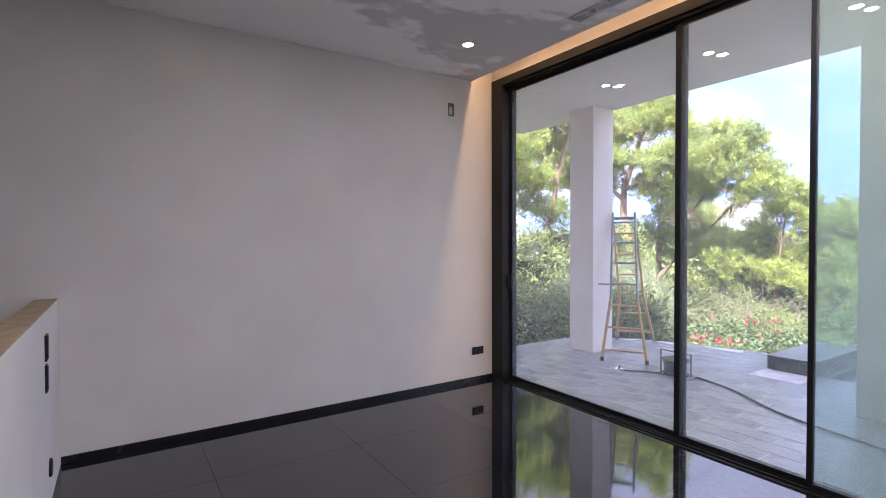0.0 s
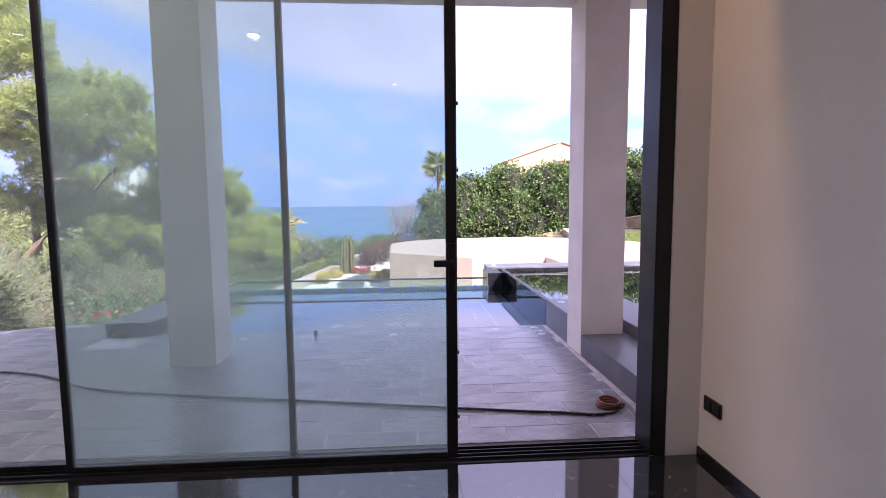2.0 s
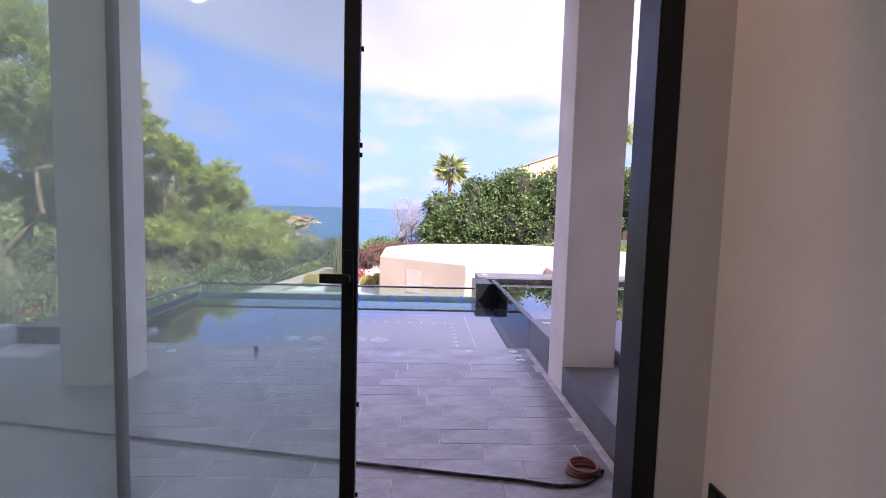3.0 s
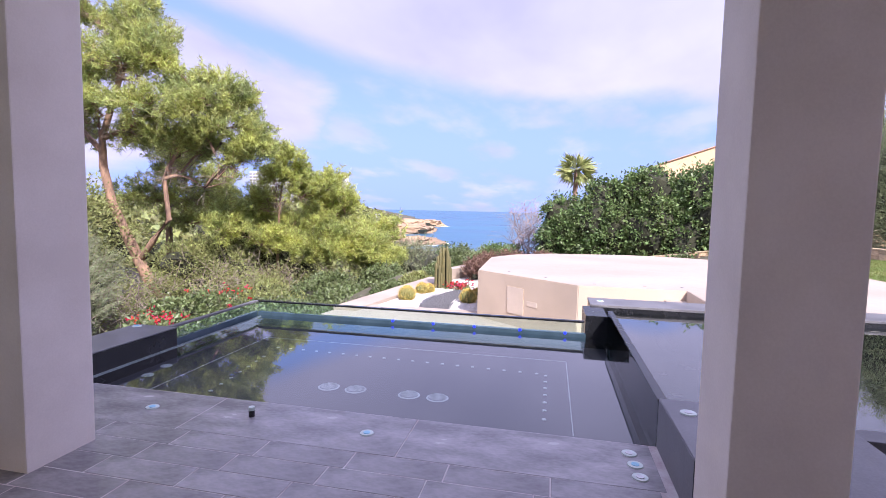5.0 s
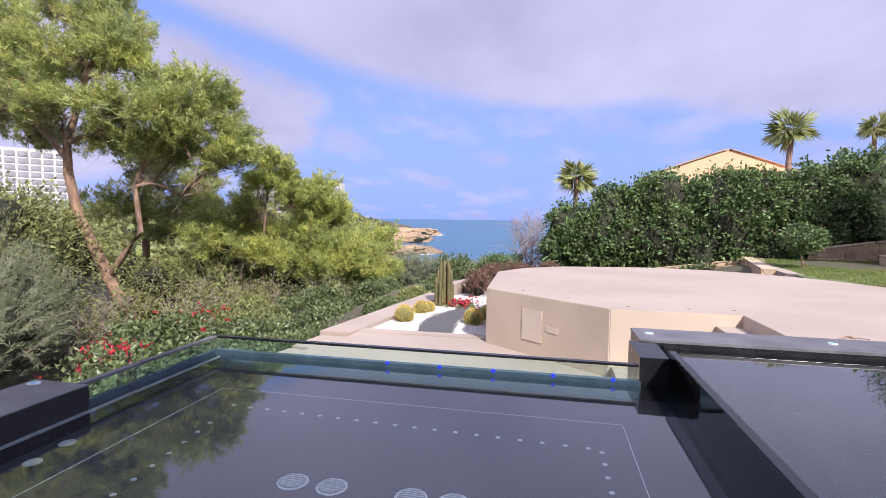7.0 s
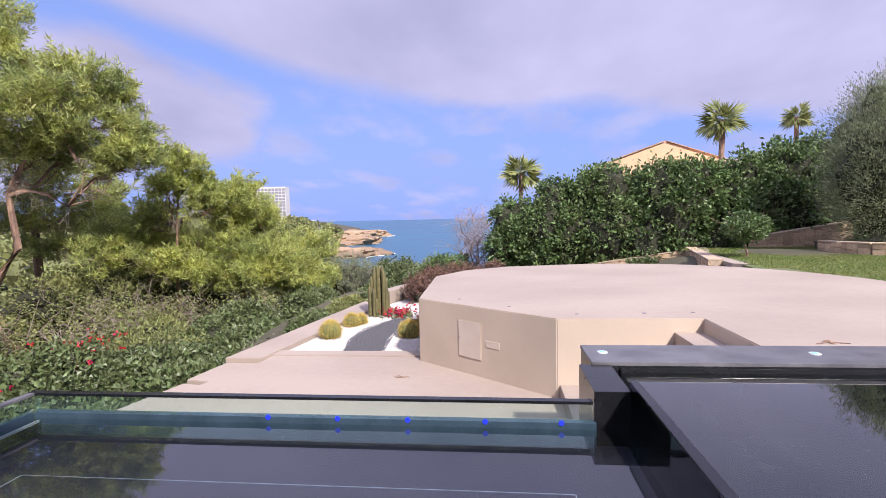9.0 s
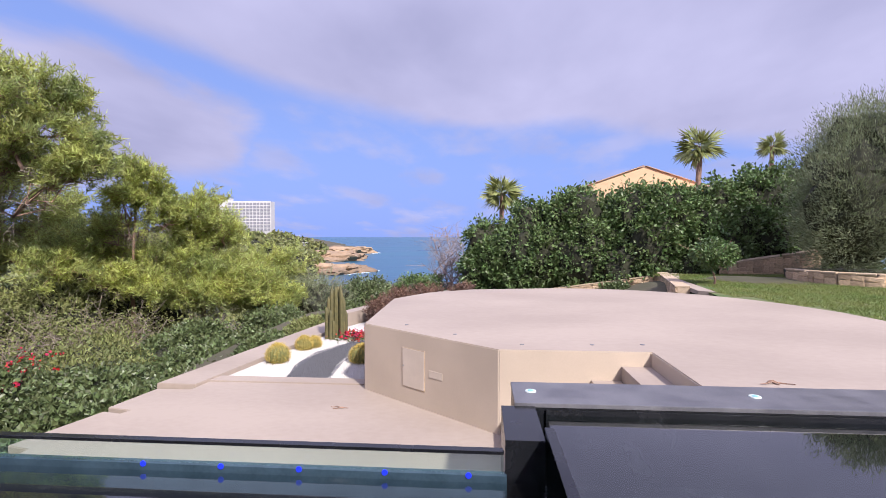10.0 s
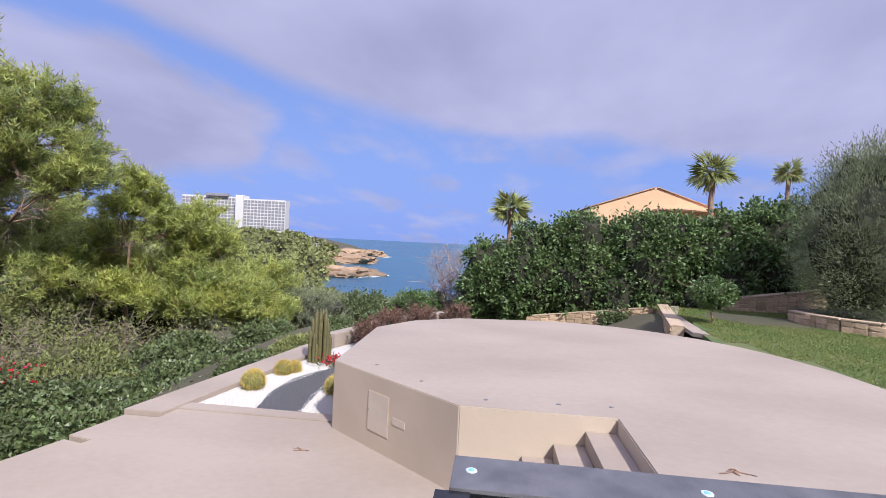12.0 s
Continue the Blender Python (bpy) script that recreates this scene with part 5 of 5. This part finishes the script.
hotel = empty("apartment_building", 450, 190, 5)
hotel.rotation_euler = (0, 0, radians(8))
slab_block(hotel, 38, 28, 9, 12, 0, 1)
part("stair_tower", box(-2, 14, 39, 46, -12, 31, 0.1), HOTEL, hotel)
slab_block(hotel, 52, 29.5, 9, 16, 6, 46)
part("roof_box", box(3, 10, 55, 75, 29.5, 32, 0.1), HWIN, hotel)
tagged(hotel, "large white hotel slab with rows of balconies", "hotel")
block = empty("apartment_building", 178, 236, 4)
block.rotation_euler = (0, 0, radians(53))
slab_block(block, 54, 26, 8, 12, 0, -27)
tagged(block, "long white apartment block with stacked balconies behind pines", "hotel")
for k, (x, y, z, w, hh) in enumerate(((402, 150, -4, 16, 5), (395, 138, -7, 18, 4), (372, 132, -8, 14, 4), (420, 172, 0, 20, 5))):
    e = empty("beach_house", x, y, z)
    part("wall", box(0, 10, 0, w, -6, hh, 0.1), HOTEL, e)
    part("roof", box(-0.6, 10.6, -0.6, w + 0.6, hh, hh + 0.5, 0.1), HOTEL, e)
    for j in range(4):
        part("window", box(-0.2, 0.1, w * (0.1 + 0.22 * j), w * (0.22 + 0.22 * j), hh * 0.3, hh * 0.75), HWIN, e)
    tagged(e, "low white seaside building on the far shore", "house", "seaside buildings")

# woods on the far slope and beyond the garden
rng = np.random.default_rng(123)
C, S = [], []
while len(C) < 900:
    x = rng.uniform(28, 440) ** 1.0
    y = x * rng.uniform(0.17, 1.0) + rng.uniform(2, 18)
    if y < 0.235 * x + 1.0 or (x > 180 and y < 0.31 * x):
        continue
    if x > 300 and rng.uniform() < 0.4:
        continue
    C.append((x, y, ground_z(x, y)))
    S.append(rng.uniform(0.8, 1.5) * (1.1 + 0.011 * x))
for _ in range(90):
    x, y = rng.uniform(33, 95), rng.uniform(-12, 18)
    C.append((x, y, ground_z(x, y) + 0.2))
    S.append(rng.uniform(0.8, 1.5))
C, S = np.array(C), np.array(S)
n = 110
cen = np.repeat(C, n, 0)
sz = np.repeat(S, n)[:, None]
d = unit(rng.normal(size=(len(cen), 3)))
d[:, 2] = np.abs(d[:, 2])
pos = cen + d * sz * rng.uniform(0.7, 1.05, (len(cen), 1)) * np.array([1, 1, 1.0])
dd = unit(rng.normal(size=pos.shape))
s2 = unit(np.cross(dd, rng.normal(size=pos.shape)))
Lf = sz * rng.uniform(0.16, 0.34, (len(cen), 1))
V = np.stack([pos - s2 * Lf * 0.6, pos + s2 * Lf * 0.6, pos + dd * Lf * 1.3], 1).reshape(-1, 3)
tagged(mesh_np("far_woods", V, np.arange(len(V)).reshape(-1, 3), LEAF_SCRUB), "distant scrub and pine woods on the slope", "woods", kind="stuff")
# dark hulls under the leaf clumps, inner shade put into their colour
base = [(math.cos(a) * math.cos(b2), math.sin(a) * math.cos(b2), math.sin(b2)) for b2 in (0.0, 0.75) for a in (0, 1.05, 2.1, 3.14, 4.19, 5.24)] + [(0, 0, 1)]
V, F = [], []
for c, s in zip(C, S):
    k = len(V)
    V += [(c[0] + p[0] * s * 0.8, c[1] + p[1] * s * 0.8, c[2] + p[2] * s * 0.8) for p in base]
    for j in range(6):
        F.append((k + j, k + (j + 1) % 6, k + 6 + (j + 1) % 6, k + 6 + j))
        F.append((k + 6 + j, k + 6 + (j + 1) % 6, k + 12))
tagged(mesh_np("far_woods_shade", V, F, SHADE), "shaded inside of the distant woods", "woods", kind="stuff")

# ---- room fittings ----
WARM = glow("warm_lamp_lens", (1.0, 0.86, 0.66), 7)


def downlight(x, y, z, power, group, label):
    e = empty("downlight", x, y, z)
    bm = bmesh.new()
    bmesh.ops.create_cone(bm, cap_ends=False, segments=28, radius1=0.058, radius2=0.045, depth=0.012, matrix=Matrix.Translation((0, 0, -0.004)))
    part("rim", bm, PLASTER, e)
    part("lens", cyl(0.044, 0.044, -0.006, -0.002, n=24), WARM, e, "glowing warm lens")
    if power:
        l = bpy.data.lights.new("downlight_lamp", "AREA")
        l.shape, l.size, l.energy, l.color = "DISK", 0.09, power, (1.0, 0.95, 0.91)
        o = new("downlight_lamp", l)
        o.matrix_world = pose(x, y, z - 0.012)
    return tagged(e, label, "light", group)


ROOM_W = 9
for x, y in ((3.15, 3.9), (1.0, 3.9), (3.15, 1.2), (1.0, 1.2), (3.15, -1.4), (1.0, -1.4), (-1.4, 2.6), (-1.4, -0.4)):
    downlight(x, y, CZ - 0.002, ROOM_W if -1 < y < 3.5 and x > 0 else 0, "room downlights", "small round recessed ceiling light, switched on")
for y in (4.2, 2.87, 1.62, 0.35, -0.95):
    for dx in (0.0, 0.16):
        downlight(5.55 + dx, y - 0.35 * dx, SOF - 0.002, 0, "terrace downlights", "small round terrace soffit light, switched on")
strip_lamp("cove_strip", pose(3.92, 1.2, 3.80, 0, 40, 0), 0.05, 6.6, 16, (1.0, 0.62, 0.30))

vent = empty("ceiling_vent", 3.60, 2.3, CZ)
for b in (box(-0.07, -0.055, -0.68, 0.68, -0.012, 0.0, 0.002), box(0.055, 0.07, -0.68, 0.68, -0.012, 0.0, 0.002), box(-0.055, 0.055, -0.68, -0.665, -0.012, 0.0), box(-0.055, 0.055, 0.665, 0.68, -0.012, 0.0)):
    part("frame", b, STEEL, vent)
part("backing", box(-0.055, 0.055, -0.665, 0.665, -0.004, -0.001), BASEB, vent)
for k in range(4):
    part("slat", box(-0.045 + k * 0.027, -0.033 + k * 0.027, -0.665, 0.665, -0.011, -0.004), STEEL, vent)
tagged(vent, "long grey slotted ceiling air vent", "vent")


def socket(x, y, z, face, w=0.165, h=0.09):
    e = empty("wall_socket", x, y, z)
    part("plate", box(-w / 2, w / 2, min(0, face * 0.014), max(0, face * 0.014), -h / 2, h / 2, 0.004), BASEB, e)
    for dx in (-w / 4, w / 4):
        part("insert", box(dx - 0.032, dx + 0.032, min(face * 0.014, face * 0.018), max(face * 0.014, face * 0.018), -0.032, 0.032, 0.004), ALU, e)
    return tagged(e, "black double power socket low on the wall", "socket", "black sockets")


socket(3.94, LY - 0.001, 0.22, -1)
socket(4.02, RY + 0.001, 0.215, 1)
wb = empty("wall_box", 3.56, LY - 0.001, 3.08)
part("recess", box(-0.042, 0.042, -0.006, 0.0, -0.075, 0.075, 0.002), COPING, wb)
part("stub", box(-0.03, 0.01, -0.012, -0.006, -0.06, 0.03, 0.002), STEEL, wb)
tagged(wb, "small open electrical box with grey insert", "electrical box")
for z0, z1, y0, w, lab in ((0.82, 0.985, 3.98, 0.05, "slim black slot plate on the parapet"), (0.626, 0.80, 3.95, 0.035, "slim black slot plate on the parapet")):
    o = empty("switch_plate", -0.10, y0, z0)
    part("plate", box(0.0, 0.012, -w, w, 0, z1 - z0, 0.003), BASEB, o)
    part("rocker", box(0.012, 0.016, -w * 0.7, w * 0.7, 0.012, z1 - z0 - 0.012, 0.002), ALU, o)
    tagged(o, lab, "switch", "parapet switches")
o = empty("wall_outlet", -0.10, 4.08, 0.10)
part("plate", cyl(0.06, 0.058, 0, 0.012, n=28), BASEB, o).matrix_basis = pose(0, 0, 0, 0, 90, 0)
part("insert", cyl(0.04, 0.038, 0.012, 0.016, n=24), ALU, o).matrix_basis = pose(0, 0, 0, 0, 90, 0)
tagged(o, "round black outlet low on the parapet", "socket")

# window hardware
lk = empty("door_lock", 4.199, -0.853, 1.085)
part("plate", box(-0.022, 0.0, -0.022, 0.022, -0.16, 0.13, 0.004), ALU, lk)
part("handle", box(-0.075, -0.02, -0.012, 0.012, 0.0, 0.03, 0.005), ALU, lk)
part("grip", box(-0.075, -0.055, 0.0, 0.11, -0.005, 0.035, 0.005), ALU, lk)
tagged(lk, "black lever handle on the sliding panel", "handle")
ed = empty("lock_strip", 4.22, -0.8855, 1.2)
part("strip", box(-0.010, 0.010, -0.003, 0.0, -1.25, 1.5), material("zinc_strip", (0.62, 0.62, 0.63), 0.45, (0.5, 0.5, 0.51), 9, 60, 0.05), ed)
for z in (0.84, 0.45, 0.41, -0.66, -1.07):
    part("hook", box(-0.005, 0.005, -0.014, -0.003, z - 0.01, z + 0.01, 0.002), ALU, ed)
    part("screw", cyl(0.004, 0.004, 0, 0.002, n=10), BASEB, ed).matrix_basis = pose(0, -0.003, z + 0.06, 90, 0, 0)
tagged(ed, "steel multipoint lock strip on the panel edge", "lock")
hd = empty("window_handle", 4.289, 4.585, 1.05)
part("plate", box(-0.016, 0.0, -0.016, 0.016, -0.09, 0.09, 0.004), ALU, hd)
part("grip", box(-0.05, -0.016, -0.008, 0.008, -0.07, 0.07, 0.005), ALU, hd)
tagged(hd, "slim black pull handle on the window panel", "handle")

# ---- terrace things ----
lad = empty("stepladder", 6.75, 4.8, DZ)
WOODY = material("varnished_ladder_rail", (0.55, 0.33, 0.12), 0.5, (0.42, 0.24, 0.08), 6, 60, 0.1)
GREYMET = material("worn_grey_metal", (0.34, 0.34, 0.35), 0.45, (0.24, 0.24, 0.25), 9, 70, 0.1, metal=0.6)


def ladder_leg(f0, f1, t0, t1, rungs, near):
    f0, f1, t0, t1 = (Vector(v) for v in (f0, f1, t0, t1))
    k0 = f0.lerp(t0, 0.40) + (f1 - f0) * 0.10
    k1 = f1.lerp(t1, 0.40) - (f1 - f0) * 0.10
    for a, k, t in ((f0, k0, t0), (f1, k1, t1)):
        part("rail", rod(a, k, 0.022, 8), WOODY, lad)
        part("upper_rail", rod(k - (t - k) * 0.12, t, 0.018, 8), GREYMET if near else WOODY, lad)
        part("foot", rod(a + Vector((0, 0, -0.0)), a + (k - a) * 0.06, 0.028, 8), BASEB, lad)
    for i in range(rungs):
        u = (i + 0.5) / rungs
        if u < 0.40:
            p, q, m = f0.lerp(k0, u / 0.4), f1.lerp(k1, u / 0.4), WOODY
        else:
            w = (u - 0.4) / 0.6
            p, q, m = k0.lerp(t0, w), k1.lerp(t1, w), GREYMET if near else WOODY
        part("rung", rod(p, q, 0.015, 8), m, lad)


ladder_leg((-0.85, -0.27, 0.01), (-0.54, -0.77, 0.01), (-0.14, 0.1, 2.1), (0.03, -0.16, 2.1), 7, True)
ladder_leg((0.55, 0.55, 0.01), (0.9, 0.08, 0.01), (-0.08, 0.14, 1.95), (0.1, -0.12, 1.95), 6, False)
part("hinge_bar", rod((-0.12, 0.13, 2.02), (0.07, -0.15, 2.02), 0.024, 8), GREYMET, lad)
part("tray", box(-0.62, -0.30, -0.02, 0.0, 1.02, 1.04, 0.003), WOODY, lad).matrix_basis = pose(-0.12, -0.32, 0, 0, 0, -58)
tagged(lad, "worn two-sided stepladder with orange-brown lower rails", "ladder")

reel = empty("cable_reel", 6.08, 3.55, DZ)
for z in (0.03, 0.20):
    bm = bmesh.new()
    bmesh.ops.create_cone(bm, cap_ends=True, segments=28, radius1=0.16, radius2=0.16, depth=0.018, matrix=Matrix.Translation((0, 0, z)))
    bmesh.ops.bevel(bm, geom=bm.edges[:], offset=0.004, segments=1, affect="EDGES")
    part("flange", bm, BASEB, reel)
bm = bmesh.new()
for k in range(6):
    bmesh.ops.create_cone(bm, cap_ends=False, segments=24, radius1=0.125, radius2=0.135, depth=0.024, matrix=Matrix.Translation((0, 0, 0.05 + k * 0.025)))
part("wound_cable", bm, COPING, reel)
for y in (-0.2, 0.2):
    part("stand_post", rod((0, y, 0.0), (0, y, 0.30), 0.012, 8), GREYMET, reel)
part("stand_bar", rod((0, -0.2, 0.30), (0, 0.2, 0.30), 0.012, 8), GREYMET, reel)
part("foot_bar", rod((-0.14, -0.2, 0.012), (0.14, -0.2, 0.012), 0.012, 8), GREYMET, reel)
part("foot_bar", rod((-0.14, 0.2, 0.012), (0.14, 0.2, 0.012), 0.012, 8), GREYMET, reel)
tagged(reel, "black cable reel on a metal stand", "cable reel")


def cable(name, pts, r, mat, label):
    cu = bpy.data.curves.new(name, "CURVE")
    cu.dimensions, cu.bevel_depth, cu.bevel_resolution = "3D", r, 3
    sp = cu.splines.new("BEZIER")
    sp.bezier_points.add(len(pts) - 1)
    for b, p in zip(sp.bezier_points, pts):
        b.co, b.handle_left_type, b.handle_right_type = p, "AUTO", "AUTO"
    cu.materials.append(mat)
    return tagged(new(name, cu), label, "cable", "cables")


cz = DZ + 0.012
cable("power_cable", [(6.2, 3.42, cz), (6.05, 2.9, cz), (5.64, 2.19, cz), (5.37, 1.15, cz), (5.19, 0.25, cz), (5.03, -0.53, cz), (4.92, -1.06, cz), (4.8, -1.69, cz), (4.75, -2.08, cz), (4.9, -2.26, cz)], 0.010, BASEB, "long black power cable lying across the deck")
cable("power_cable", [(6.0, 3.6, cz), (5.86, 3.9, cz), (5.75, 3.98, cz), (5.72, 4.1, cz), (5.86, 4.2, cz)], 0.009, BASEB, "short black cable with a plug end")
o = empty("hose_coil", 4.9, -2.14, DZ)
HOSE = material("orange_hose", (0.22, 0.07, 0.05), 0.5, (0.15, 0.05, 0.04), 9, 60, 0.1)
for k in range(3):
    cu = bpy.data.curves.new("loop", "CURVE")
    cu.dimensions, cu.bevel_depth = "3D", 0.010
    sp = cu.splines.new("BEZIER")
    sp.bezier_points.add(5)
    sp.use_cyclic_u = True
    for j, b in enumerate(sp.bezier_points):
        a = j * 1.047 + k * 0.3
        b.co, b.handle_left_type, b.handle_right_type = ((0.07 + 0.01 * k) * math.cos(a), (0.10 - 0.01 * k) * math.sin(a), 0.011 + 0.018 * k), "AUTO", "AUTO"
    cu.materials.append(HOSE)
    new("loop", cu).parent = o
tagged(o, "small coil of orange-red hose on the deck", "hose")
o = obj("paper_scrap", prism([(5.68, 4.02), (5.80, 4.08), (5.83, 4.22), (5.71, 4.18)], DZ + 0.002, DZ + 0.006), PLASTER)
tagged(o, "white scrap of paper on the deck", "paper")

BLUE = glow("blue_lamp_lens", (0.02, 0.05, 1.0), 0.7)
CYAN = material("pale_blue_lens", (0.25, 0.55, 0.70), 0.3, (0.18, 0.45, 0.62), 9, 40, 0.0)


def deck_spot(x, y, z, r, mat, label):
    e = empty("floor_light", x, y, z)
    bm = bmesh.new()
    bmesh.ops.create_cone(bm, cap_ends=True, segments=28, radius1=r, radius2=r * 0.93, depth=0.008, matrix=Matrix.Translation((0, 0, 0.004)))
    part("rim", bm, MARK, e)
    part("lens", cyl(r * 0.5, r * 0.48, 0.008, 0.011, n=20), mat, e)
    return tagged(e, label, "light", "floor lights")


for x, y, z, m in ((7.2, 1.385, DZ, CYAN), (7.2, -0.39, DZ, CYAN), (7.36, -2.17, DZ, STEEL), (7.21, -2.185, DZ, CYAN), (7.06, -2.19, DZ, STEEL), (7.3, -2.5, 0.20, STEEL), (11.57, -2.36, 0.15, CYAN), (11.56, -4.25, 0.15, CYAN), (8.72, 2.98, 0.045, CYAN)):
    deck_spot(x, y, z, 0.05, m, "round flush floor light with pale rim")
v = empty("pipe_stub", 7.25, 0.55, DZ)
part("pipe", cyl(0.022, 0.022, 0, 0.05, n=18), BASEB, v)
part("cap", cyl(0.026, 0.022, 0.05, 0.075, n=18), MARK, v, "white plastic cap")
tagged(v, "short black pipe stub with white cap", "pipe")
for y in (0.5, -0.08, -0.65, -1.26, -1.84):
    j = part("jet_light", cyl(0.022, 0.02, 0, 0.008, n=18), BLUE, pool, "glowing blue pool light")
    j.matrix_basis = pose(10.53, y, -0.115, 0, -90, 0)
for x, y in ((8.2, 2.36), (8.5, 2.40)):
    disc(x, y, -0.299, 0.06, MARK, pool, "inlet_cover")
